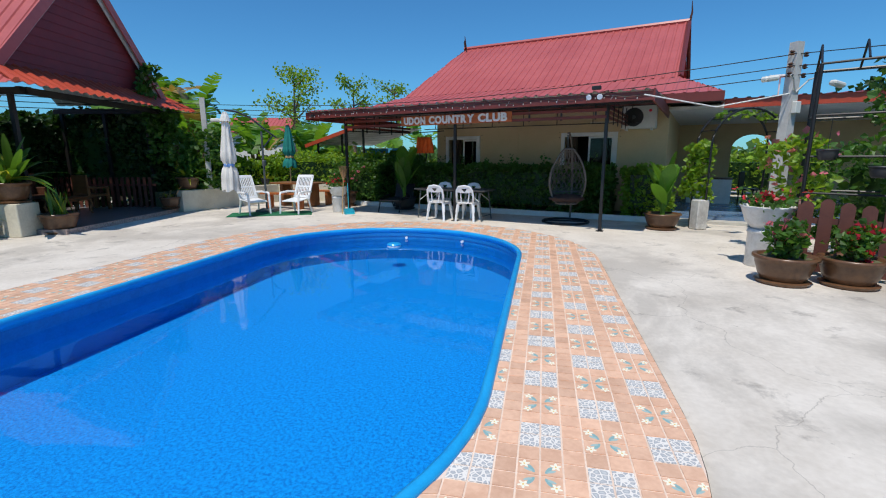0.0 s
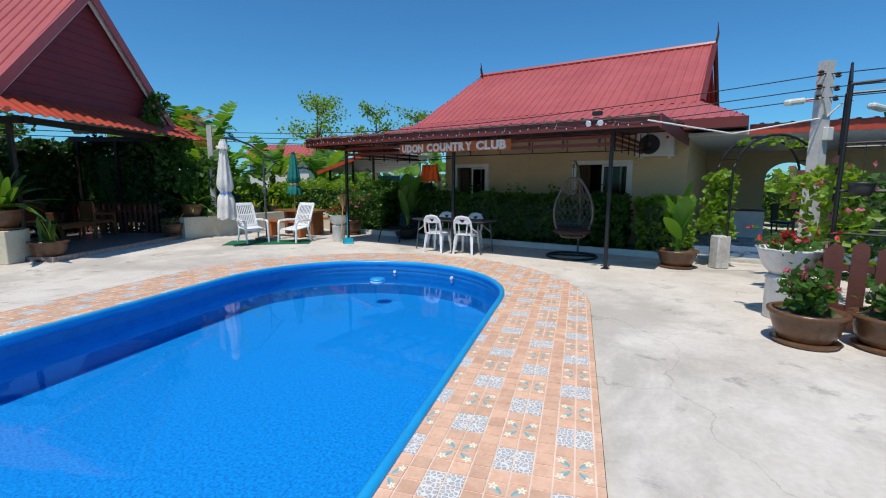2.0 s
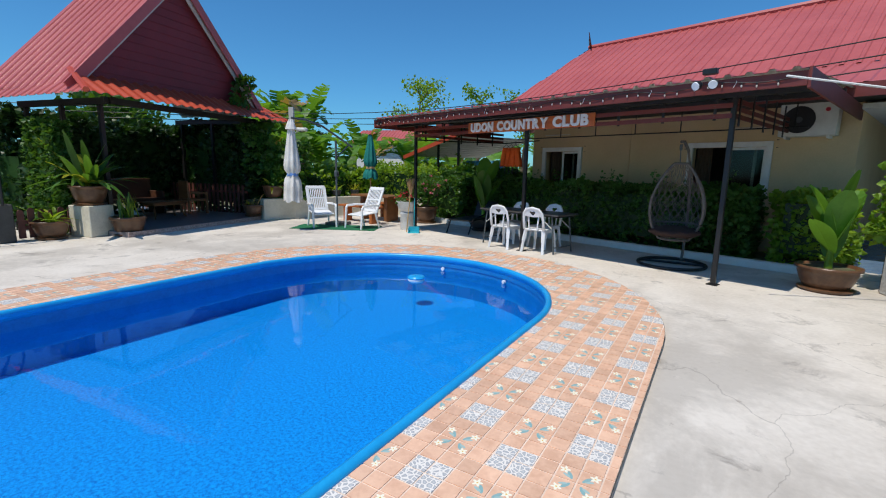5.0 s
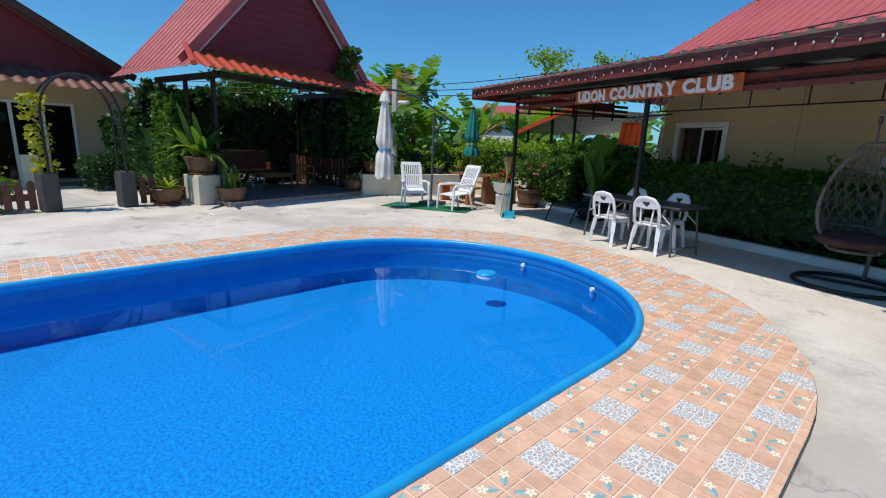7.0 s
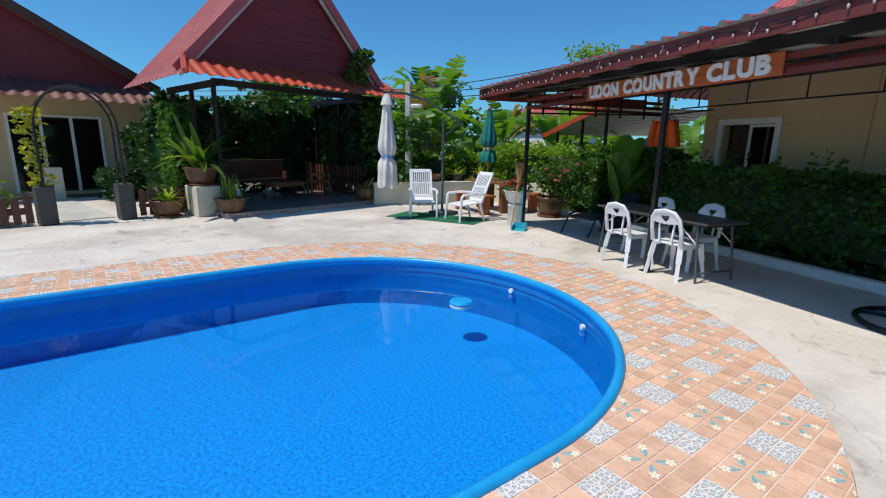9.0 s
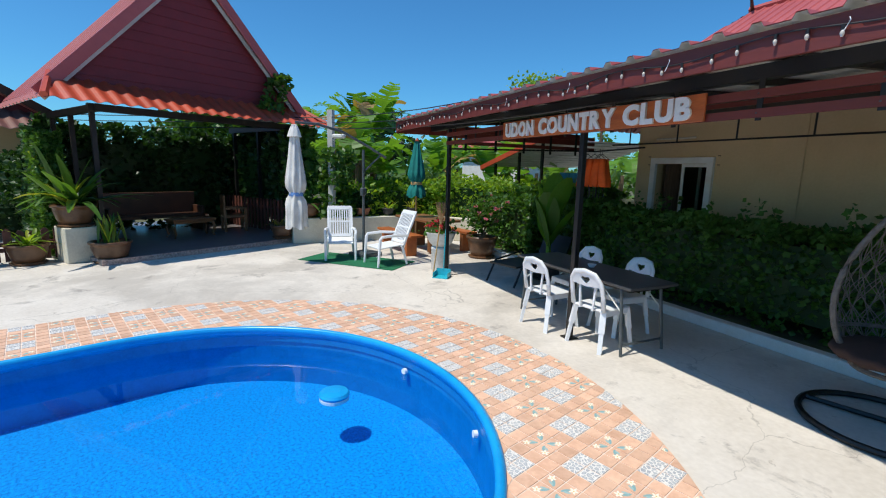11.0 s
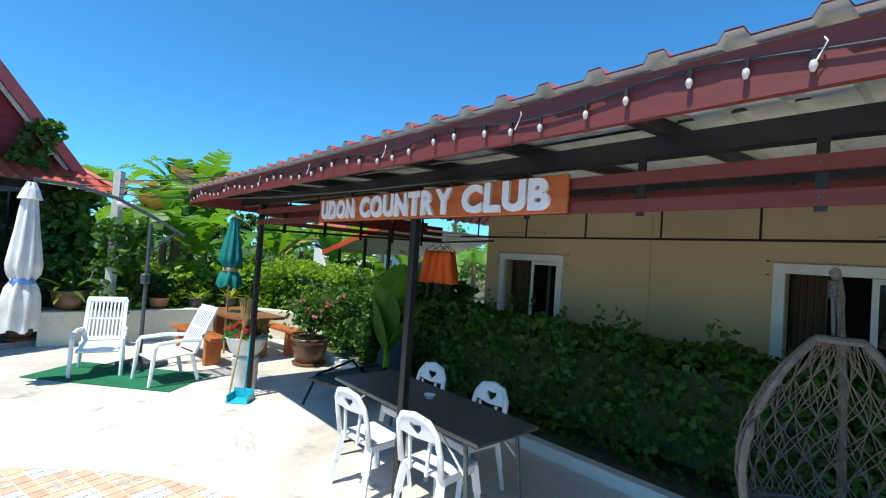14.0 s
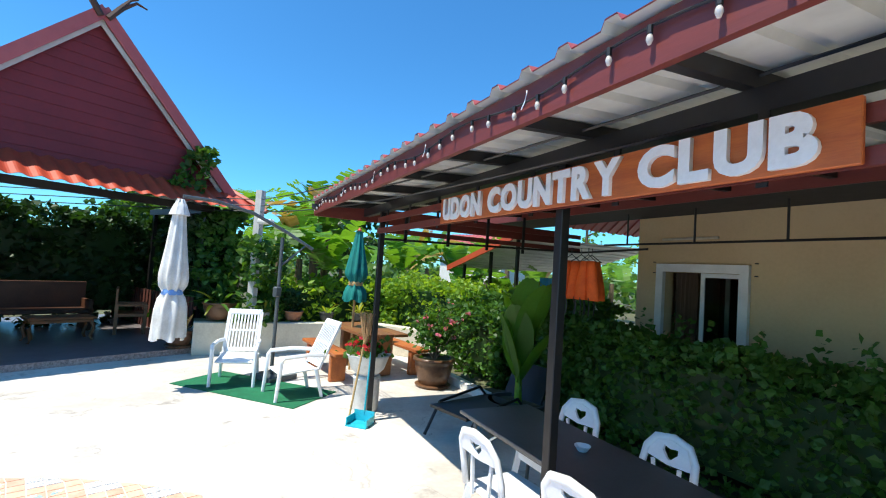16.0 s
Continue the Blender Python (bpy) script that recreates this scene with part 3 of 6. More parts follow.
gb.faces.new([gb.verts.new(p) for p in ((7.30, VB + 0.1, ZB), (7.30, 2 * VR - VB - 0.1, ZB), (7.30, VR, ZR - 0.06))])
part("gablet", gb, "gable", house, "dark maroon gable boarding")
for sgn in (1, -1):
    bb = B()
    tube(bb, [(7.55, VR, ZR + 0.02), (7.63, VR - sgn * (VR - VB), ZB + 0.02)], 0.07, 4)
    part("bargeboard", bb, "redwood", house)
part("ridge_cap", tube(B(), [(-0.68, VR, ZR + 0.03), (7.57, VR, ZR + 0.03)], 0.08, 6), "roof", house)
for x, s in ((7.57, 1), (-0.62, -1)):
    part("finial", tube(B(), [(x, VR, ZR), (x + s * 0.05, VR - 0.03, ZR + 0.3), (x + s * 0.02, VR - 0.08, ZR + 0.62 if s > 0 else ZR + 0.35)], 0.05, 6, 0.012), "darkwood", house, "dark carved roof finial")
    if s < 0:
        part("finial", tube(B(), [(x, VR, ZR), (x + 0.12, VR - 0.25, ZR + 0.12), (x + 0.2, VR - 0.5, ZR + 0.4)], 0.05, 6, 0.012), "darkwood", house, "dark carved roof finial")
part("fascia", bx((-2.1, VE - 0.03, ZE - 0.2), (8.62, VE, ZE + 0.01)), "redwood", house)
part("fascia", bx((8.62, VE - 0.03, ZE - 0.2), (8.65, 2 * VR - VE, ZE + 0.01)), "redwood", house)
# front soffit is near-black too, painting the shade below the eave
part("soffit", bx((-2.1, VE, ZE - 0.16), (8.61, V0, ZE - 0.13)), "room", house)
part("soffit", bx((U1, V0, ZE - 0.16), (8.61, 2 * VR - VE, ZE - 0.13)), "frame", house)
# side terrace beside the house with an arched opening at its end
terrace = thing("side_terrace", "covered white terrace with blue tiled floor beside the house", "terrace", HM, kind="structure")
part("terrace_floor", bx((U1, 2.6, 0), (14.0, 9.6, 0.12)), "bluetile", terrace, "glossy blue floor tiles")
part("terrace_step", bx((U1 - 0.1, 2.2, 0), (14.0, 2.597, 0.06)), "path", terrace)
part("terrace_ceiling", bx((U1, 3.2, 2.62), (14.0, 9.6, 2.70)), "frame", terrace)
part("fascia", bx((8.68, 3.0, 2.60), (14.2, 3.05, 2.80)), "roofo", terrace, "orange-red roof edge")
slope("terrace_roof", (8.68, 2.95, 2.80), (14.2, 2.95, 2.80), (14.2, 9.6, 3.3), (8.68, 9.6, 3.3), parent=terrace)
tw = B()
box(tw, (8.35, 9.55, 1.35), (1.7, 0.12, 2.6)), box(tw, (12.2, 9.55, 1.35), (3.6, 0.12, 2.6)), box(tw, (9.8, 9.55, 2.45), (1.2, 0.12, 0.4))
n = 14
arc = [(9.8 + 0.6 * math.cos(math.pi * k / n), 1.75 + 0.5 * math.sin(math.pi * k / n)) for k in range(n + 1)]
for (x0, z0), (x1, z1) in zip(arc, arc[1:]):
    vs = [tw.verts.new(p) for p in ((x0, 9.5, z0), (x1, 9.5, z1), (x1, 9.5, 2.3), (x0, 9.5, 2.3))]
    tw.faces.new(vs)
part("back_wall", tw, "wall", terrace)
desk = thing("office_desk", "white desk standing on the blue terrace floor", "desk", HM @ pose(8.6, 6.6, 0.12))
part("top", bx((-0.6, -0.3, 0.72), (0.6, 0.3, 0.76)), "darkwood", desk)
part("panel", bx((-0.58, -0.28, 0), (0.58, -0.25, 0.72)), "frame", desk)
part("panel", bx((-0.58, 0.25, 0), (0.58, 0.28, 0.72)), "frame", desk)
chr_ = thing("black_chair", "black chair standing on the terrace by the desk", "chair", HM @ pose(9.6, 6.4, 0.12, 0, 0, 70))
part("seat", bx((-0.22, -0.22, 0.42), (0.22, 0.22, 0.48)), "black", chr_)
part("backrest", bx((-0.22, 0.18, 0.5), (0.22, 0.22, 0.95)), "black", chr_)
for a in (-0.18, 0.18):
    for b in (-0.18, 0.18):
        part("leg", tube(B(), [(a, b, 0), (a, b, 0.42)], 0.02), "black", chr_)
# air conditioner
acu = thing("air_conditioner", "white outdoor air-conditioning unit with dark fan grille", "air conditioner", HM @ pose(6.85, V0 - 0.2, 2.22))
part("casing", box(B(), (0, 0, 0.27), (0.82, 0.30, 0.56), None, 0.015), "ac", acu)
part("grille", tube(B(), [(-0.12, -0.152, 0.27), (-0.12, -0.168, 0.27)], 0.23, 28), "black", acu, "round dark fan grille")
part("hub", tube(B(), [(-0.12, -0.169, 0.27), (-0.12, -0.18, 0.27)], 0.05, 12), "grey_steel", acu)
part("badge", tube(B(), [(0.26, -0.152, 0.42), (0.26, -0.156, 0.42)], 0.035, 12), "flower", acu, "small red round badge")
for x in (-0.3, 0.3):
    part("bracket", bx((x - 0.02, -0.12, -0.05), (x + 0.02, 0.2, -0.01)), "frame", acu)

# ---- canopy over the terrace in front ----
can = thing("canopy", "black steel canopy with red fascia and ribbed sheet roof", "canopy", HM @ pose(0, 0, 0.07))
UA, UB, VF = -0.70, 7.50, -0.69
slope("roof_sheet", (UA, VF - 0.06, 2.575), (UB, VF - 0.06, 2.575), (UB, 3.4, 2.86), (UA, 3.4, 2.86), parent=can, pitch=0.22, amp=0.03, under="under")
part("fascia", bx((UA, VF - 0.015, 2.405), (UB, VF + 0.015, 2.56)), "redwood", can, "red painted fascia board")
part("fascia", bx((UA - 0.03, VF, 2.38), (UA, 3.4, 2.57)), "redwood", can)
part("fascia", bx((UB, VF, 2.38), (UB + 0.03, 3.4, 2.60)), "redwood", can)
for u in (0, 3.27, 6.63):
    part("post", bx((u - 0.031, -0.031, -0.058), (u + 0.031, 0.031, 2.45), 0.005), "black", can, "black square steel post")
    part("base_plate", bx((u - 0.07, -0.07, -0.07), (u + 0.07, 0.07, -0.058)), "black", can)
part("beam", bx((UA, -0.04, 2.44), (UB, 0.04, 2.54)), "black", can)
part("beam", bx((UA, 1.70, 2.60), (UB, 1.78, 2.68)), "black", can)
part("beam", bx((UA, 3.28, 2.70), (UB, 3.36, 2.79)), "black", can)
u = UA + 0.1
while u < UB:
    bm = B()
    a, b = Vector((u, VF + 0.03, 2.535)), Vector((u, 3.35, 2.80))
    box(bm, (0, 0, 0), ((b - a).length, 0.05, 0.07), Matrix.Translation((a + b) / 2) @ (b - a).to_track_quat("X", "Z").to_matrix().to_4x4())
    part("rafter", bm, "black", can)
    u += 0.82
for z0, z1 in ((2.31, 2.37), (2.178, 2.238)):
    part("slat", bx((0.03, -0.072, z0), (6.63, -0.048, z1)), "redwood", can, "red painted slat")
for k in range(10):
    x = 0.3 + k * 0.68
    part("slat_holder", bx((x - 0.02, -0.047, 2.16), (x + 0.02, -0.039, 2.44)), "black", can)
for u in (0.0, 6.63):
    for j in range(3):
        z = 2.20 + j * 0.10
        part("slat", bx((u - 0.05, 0.05, z), (u - 0.03, 3.2, z + 0.06)), "redwood", can)
    for j in range(5):
        part("slat_holder", bx((u - 0.029, 0.3 + j * 0.6, 2.1), (u - 0.012, 0.34 + j * 0.6, 2.62)), "black", can)
part("rail_bar", tube(B(), [(0, 0.04, 2.12), (0, 3.2, 2.20), (1.2, 3.2, 2.24)], 0.016, 6), "black", can)
part("rail_bar", tube(B(), [(0.6, 3.05, 2.29), (6.9, 3.05, 2.29)], 0.014, 6), "black", can)
for k in range(7):
    part("hanger", tube(B(), [(1.0 + k * 0.95, 3.05, 2.29), (1.0 + k * 0.95, 3.05, 2.72)], 0.012, 6), "black", can)
# sign
sign = thing("club_sign", "orange-brown wooden board with raised white block letters", "sign", HM @ pose(1.84, -0.095, 2.255))
part("board", box(B(), (1.425, 0, 0.10), (2.85, 0.022, 0.21), None, 0.004), "signwood", sign, "varnished orange-brown plank")


def word(txt, x, h, width, parent):
    """Raised letters fitted to a width, one mesh for each letter."""
    sizes = []
    for ch in txt:
        cu = bpy.data.curves.new("letter", "FONT")
        cu.body, cu.size, cu.extrude, cu.offset, cu.resolution_u = ch, 1.0, 0.011, 0.05, 4
        o = bpy.data.objects.new("letter", cu)
        me = bpy.data.meshes.new_from_object(o)
        bpy.data.objects.remove(o)
        me.materials.append(M["letter"])
        a = np.array([v.co[:] for v in me.vertices])
        sizes.append((me, a[:, 0].min(), a[:, 0].max(), a[:, 1].min(), a[:, 1].max()))
    gap = 0.07
    tot = sum(s[2] - s[1] for s in sizes) + gap * (len(txt) - 1)
    k, cx = width / tot, x
    for me, a, b, c, d in sizes:
        hs = h / (d - c)
        ob = new("letter", me)
        ob.parent = parent
        me.transform(Matrix(((k, 0, 0, -a * k), (0, 0, -1, 0), (0, hs, 0, -c * hs), (0, 0, 0, 1))))
        ob.matrix_basis = pose(cx, -0.023, 0.012)
        tagged(ob, "raised white letter")
        cx += (b - a + gap) * k


word("UDON", 0.09, 0.175, 0.60, sign)
word("COUNTRY", 0.79, 0.178, 1.17, sign)
word("CLUB", 2.06, 0.183, 0.69, sign)
# string of lamps along the fascia
lights = thing("string_lights", "black cable with frosted clear bulbs hung on the fascia", "string lights", HM @ pose(0, 0, 0.07))
pts = []
for k in range(160):
    x = UA + 0.05 + k * (UB - UA - 0.1) / 159
    pts.append((x, VF - 0.03, 2.502 + 0.022 * math.cos(x * 2 * math.pi / 1.1)))
part("cable", tube(B(), pts, 0.005, 5), "black", lights)
for k in range(46):
    x, _, z = pts[2 + int(k * 3.4)]
    part("socket", tube(B(), [(x, VF - 0.035, z), (x, VF - 0.035, z - 0.025)], 0.009, 6), "black", lights)
    b = part("bulb", lathe(B(), [(0.005, 0), (0.0095, -0.01), (0.0105, -0.019), (0.005, -0.033)], 10), "bulb", lights, "frosted bulb", True)
    b.matrix_basis = pose(x, VF - 0.035, z - 0.024)
for k in range(8):
    x = UA + 0.6 + k * 0.99
    part("cable_tie", tube(B(), [(x, VF - 0.034, 2.525), (x + 0.008, VF - 0.04, 2.51), (x - 0.008, VF - 0.036, 2.48), (x - 0.02, VF - 0.042, 2.45)], 0.0024, 5), "white", lights, "white cable tie")
# fixing screws on the slats
for z in (2.41, 2.278):
    for k in range(10):
        x = 0.3 + k * 0.68
        part("screw", tube(B(), [(x, -0.0725, z - 0.07), (x, -0.077, z - 0.07)], 0.006, 8), "grey_steel", can)
# conduits along the house wall
for x0, x1, z in ((1.2, 1.95, 2.46), (5.6, 7.2, 2.42)):
    cd = thing("conduit", "painted cable conduit along the house wall", "conduit", HM @ pose(x0, V0 - 0.02, z))
    part("pipe", tube(B(), [(0, 0, 0), (x1 - x0, 0, 0)], 0.016, 8), "planter", cd)
dp_ = thing("conduit", "painted upright cable conduit on the house wall", "conduit", HM @ pose(3.55, V0 - 0.015, 1.0))
part("pipe", tube(B(), [(0, 0, 0), (0, 0, 1.75)], 0.010, 8), "wall", dp_)
spot = thing("floodlight", "black twin floodlight on the canopy eave", "floodlight", HM @ pose(6.55, VF - 0.06, 2.67))
part("box", box(B(), (0, 0, 0.06), (0.16, 0.08, 0.07), None, 0.01), "black", spot)
for x in (-0.07, 0.07):
    hd = part("lamp_head", lathe(B(), [(0.025, 0), (0.05, 0.05), (0.055, 0.11)], 14), "black", spot)
    hd.matrix_basis = pose(x, -0.06, -0.08, 110, 0, x * 200)
    ln = part("lens", lathe(B(), [(0.05, 0), (0.045, 0.008)], 14), "white", spot, "pale lens")
    ln.matrix_basis = hd.matrix_basis @ pose(0, 0, 0.111)
cs = thing("security_lamp", "small black security lamp on the canopy corner", "lamp", HM @ pose(UA + 0.25, VF - 0.05, 2.50))
part("head", lathe(B(), [(0.02, 0), (0.04, 0.02), (0.04, 0.07)], 12), "black", cs)
part("arm", bx((-0.012, -0.01, 0.05), (0.012, 0.033, 0.07)), "black", cs)
# hedge along the house with its kerb
kerb = thing("kerb", "low white painted kerb along the hedge bed", "kerb", HM, kind="structure")
part("kerb_run", bx((-2.2, 1.83, 0), (7.4, 1.97, 0.13), 0.01), "frame", kerb)
part("soil", bx((-2.2, 1.97, 0), (7.4, 3.49, 0.06)), "earth", kerb)


def hedge(label, m, a, b, k, size, material, seed, lump=0.12, core=True, sprigs=0):
    h = thing("hedge", label, "hedge", m)
    # added dark box fills the hedge and paints the shade between its leaves
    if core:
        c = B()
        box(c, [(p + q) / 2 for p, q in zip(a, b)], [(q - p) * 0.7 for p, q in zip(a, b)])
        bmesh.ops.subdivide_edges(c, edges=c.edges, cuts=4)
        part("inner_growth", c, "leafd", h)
    v, f = leaves(inbox(k, a, b, seed, lump), size, seed=seed)
    tagged(raw("foliage", v, f, material, h), kind="stuff")
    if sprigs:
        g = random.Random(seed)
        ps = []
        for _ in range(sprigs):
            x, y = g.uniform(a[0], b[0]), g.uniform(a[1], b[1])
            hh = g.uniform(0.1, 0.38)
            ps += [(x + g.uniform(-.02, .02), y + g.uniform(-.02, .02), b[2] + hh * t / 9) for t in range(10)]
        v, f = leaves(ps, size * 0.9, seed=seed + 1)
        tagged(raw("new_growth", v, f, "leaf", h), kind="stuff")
    return h


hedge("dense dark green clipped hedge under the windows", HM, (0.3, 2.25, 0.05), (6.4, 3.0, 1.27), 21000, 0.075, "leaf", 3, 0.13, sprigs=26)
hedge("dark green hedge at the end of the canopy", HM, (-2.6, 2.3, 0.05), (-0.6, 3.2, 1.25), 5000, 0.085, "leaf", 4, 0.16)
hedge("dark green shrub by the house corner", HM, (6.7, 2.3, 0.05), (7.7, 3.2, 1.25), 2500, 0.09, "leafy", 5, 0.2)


# ---- furniture under the canopy ----
def plastic_chair(label):
    """Stacking plastic chair with a hooped back, a slot and a waisted middle splat. Its front is +y."""
    c = thing("plastic_chair", label, "chair", group="chairs round the table")
    bm = B()
    box(bm, (0, 0.02, 0.435), (0.42, 0.42, 0.03), None, 0.012)
    box(bm, (0, 0.22, 0.415), (0.40, 0.02, 0.06)), box(bm, (-0.2, 0.02, 0.41), (0.02, 0.40, 0.06)), box(bm, (0.2, 0.02, 0.41), (0.02, 0.40, 0.06))
    part("seat", bm, "white", c)
    bm = B()
    hoop = [(-0.20, -0.19, 0.44), (-0.205, -0.215, 0.60), (-0.19, -0.25, 0.74), (-0.13, -0.275, 0.82), (0, -0.285, 0.845), (0.13, -0.275, 0.82), (0.19, -0.25, 0.74), (0.205, -0.215, 0.60), (0.20, -0.19, 0.44)]
    rings = []
    for k, p in enumerate(hoop):
        d = (Vector(hoop[min(k + 1, 8)]) - Vector(hoop[max(k - 1, 0)])).normalized()
        side = d.cross(Vector((0, 1, 0.15))).normalized()
        deep = side.cross(d).normalized()
        rings.append([bm.verts.new(Vector(p) + side * a + deep * b) for a, b in ((-0.024, -0.010), (-0.012, -0.016), (0.012, -0.016), (0.024, -0.010), (0.024, 0.010), (-0.024, 0.010))])
    for a, b in zip(rings, rings[1:]):
        for q in range(6):
            bm.faces.new((a[q], a[(q + 1) % 6], b[(q + 1) % 6], b[q]))
    bm.faces.new(rings[0]), bm.faces.new(rings[-1][::-1])
    bmesh.ops.recalc_face_normals(bm, faces=bm.faces)
    part("back_hoop", bm, "white", c, "", True)
    bm = B()
    outer = [(-0.17, 0.69), (0.0, 0.675), (0.17, 0.69), (0.178, 0.75), (0.12, 0.805), (0.0, 0.83), (-0.12, 0.805), (-0.178, 0.75)]
    hole = [(-0.02, 0.715), (0.0, 0.705), (0.02, 0.715), (0.06, 0.755), (0.055, 0.785), (0.0, 0.775), (-0.055, 0.785), (-0.06, 0.755)]
    sheets = [[[bm.verts.new((x, -0.243 - (z - 0.69) * 0.25 + dy, z)) for x, z in ring] for ring in (outer, hole)] for dy in (-0.009, 0.009)]
    for q in range(8):
        w = (q + 1) % 8
        (o0, h0), (o1, h1) = sheets
        bm.faces.new((o0[q], o0[w], h0[w], h0[q])), bm.faces.new((o1[q], h1[q], h1[w], o1[w]))
        bm.faces.new((o0[q], o1[q], o1[w], o0[w])), bm.faces.new((h0[q], h0[w], h1[w], h1[q]))
    bmesh.ops.recalc_face_normals(bm, faces=bm.faces)
    part("back_splat", bm, "white", c)
    for q in (-1, 1):
        part("back_strut", box(B(), (q * 0.045, -0.215, 0.56), (0.022, 0.018, 0.26), pose(0, 0, 0, 0, q * 5, 0)), "white", c)
    for sx in (-1, 1):
        for sy in (-1, 1):
            bm = B()
            t0, t1 = Vector((sx * 0.185, 0.02 + sy * 0.185, 0.43)), Vector((sx * 0.225, 0.02 + sy * 0.25, 0.0))
            for (a, b, w) in ((t0, (t0 + t1) / 2, 0.062), ((t0 + t1) / 2, t1, 0.046)):
                box(bm, (0, 0, 0), (w, w * 0.7, (b - a).length + 0.005), Matrix.Translation((a + b) / 2) @ (a - b).to_track_quat("Z", "Y").to_matrix().to_4x4())
            part("leg", bm, "white", c)
    return c


tb = thing("folding_table", "long dark grey folding table with steel legs", "table", HM @ pose(3.03, 0.42, 0))
TL, TW = 1.94, 0.68
part("tabletop", box(B(), (0, 0, 0.725), (TL, TW, 0.03), None, 0.008), "tabletop", tb, "dark grey laminated top")
part("apron", box(B(), (0, 0, 0.695), (TL - 0.12, TW - 0.1, 0.03)), "black", tb)
for sx in (-1, 1):
    for sy in (-1, 1):
        part("leg", tube(B(), [(sx * 0.80, sy * 0.28, 0.70), (sx * 0.88, sy * 0.295, 0.0)], 0.016, 8), "grey_steel", tb, "steel tube leg")
        part("strut", tube(B(), [(sx * 0.50, sy * 0.27, 0.69), (sx * 0.83, sy * 0.285, 0.45)], 0.009, 6), "ac", tb, "bright steel strut")
    part("stretcher", tube(B(), [(sx * 0.87, -0.29, 0.12), (sx * 0.87, 0.29, 0.12)], 0.012, 6), "grey_steel", tb)
ash = thing("ashtray", "small white ashtray on the folding table", "ashtray", HM @ pose(3.05, 0.46, 0.74))
part("bowl", lathe(B(), [(0.03, 0), (0.055, 0.035), (0.05, 0.035), (0.03, 0.012)], 12, 0.006, 4), "white", ash)
pc = plastic_chair("white plastic stacking chair drawn up to the dark table")
pc.matrix_basis = pose(-0.28, 10.62, 0, 0, 0, -24)
copy_thing(pc, pose(0.41, 10.38, 0, 0, 0, -22))
copy_thing(pc, HM @ pose(2.44, 0.76, 0, 0, 0, 180))
copy_thing(pc, HM @ pose(3.26, 0.76, 0, 0, 0, 176))
# hanging egg chair
eg = thing("hanging_chair", "grey rattan hanging egg chair with brown cushion on a stand", "hanging chair", pose(2.68, 10.06, 0, 0, 0, -12))
part("base_ring", tube(B(), [(0.52 * math.cos(a), 0.52 * math.sin(a), 0.03) for a in [2 * math.pi * k / 36 for k in range(37)]], 0.025, 8), "black", eg, "black round steel base")
part("base_bar", tube(B(), [(-0.52, 0.1, 0.03), (0.52, 0.1, 0.03)], 0.02, 6), "black", eg)
part("stand", tube(B(), [(0.12, 0.5, 0.03), (0.14, 0.56, 0.6), (0.13, 0.58, 1.2), (0.10, 0.52, 1.62), (0.06, 0.38, 1.90), (0.0, 0.16, 2.04), (-0.03, 0.0, 2.03)], 0.024, 10), "rattan", eg, "curved brown steel stand")
part("spring", tube(B(), [(-0.03 + 0.02 * math.cos(k), 0.02 * math.sin(k), 1.99 - 0.0016 * k) for k in range(60)], 0.005, 5), "grey_steel", eg)
part("chain", tube(B(), [(-0.03, 0, 1.90), (-0.02, 0, 1.68)], 0.01, 6), "grey_steel", eg)
def egg(a, h):
    """A point of the shell: a round the upright, h up it; open to the front."""
    z = 0.45 + 1.23 * h
    r = 0.475 * math.sin(math.pi * (0.10 + 0.86 * h)) ** 0.6 * (1 - 0.25 * h)
    return Vector((r * math.cos(a), 0.9 * r * math.sin(a), z))
for k in range(40):
    a0 = radians(-20 + 220 * k / 39)
    for tw_ in (-1, 1):
        pp = [egg(a0 + tw_ * 1.5 * t / 9 + 0.12 * math.sin(k * 2.1 + t), 0.02 + 0.97 * t / 9) for t in range(10) if -0.40 < a0 + tw_ * 1.5 * t / 9 < 3.55]
        if len(pp) > 2:
            part("strand", tube(B(), pp, 0.0038, 4), "rattan", eg)
bm = B()
side = [egg(radians(-22), h / 12) for h in (0, 1, 2, 3, 4, 5, 6, 7, 8, 9, 10, 10.8, 11.4, 11.8, 12)]
oth = [egg(radians(202), h / 12) for h in (0, 1, 2, 3, 4, 5, 6, 7, 8, 9, 10, 10.8, 11.4, 11.8, 12)]
tube(bm, oth + side[::-1], 0.022, 8)
part("rim", bm, "rattan", eg, "thick wrapped rattan rim")
bm = B()
for h in (0.04, 0.12, 0.20):
    tube(bm, [egg(radians(-22 + 224 * k / 20), h) for k in range(21)], 0.016, 6)
tube(bm, [egg(radians(a), 0.0) for a in range(0, 361, 20)], 0.02, 6)
part("seat_ring", bm, "rattan", eg)
bm = B()
bmesh.ops.create_uvsphere(bm, u_segments=24, v_segments=12, radius=1)
for v in bm.verts:
    q = v.co
    v.co = Vector((q.x * 0.40, q.y * 0.36 - 0.02, 0.57 + q.z * 0.09 + 0.02 * math.cos(q.x * 9) * math.cos(q.y * 9)))
part("seat_cushion", bm, "cushion", eg, "tufted brown seat cushion", True)
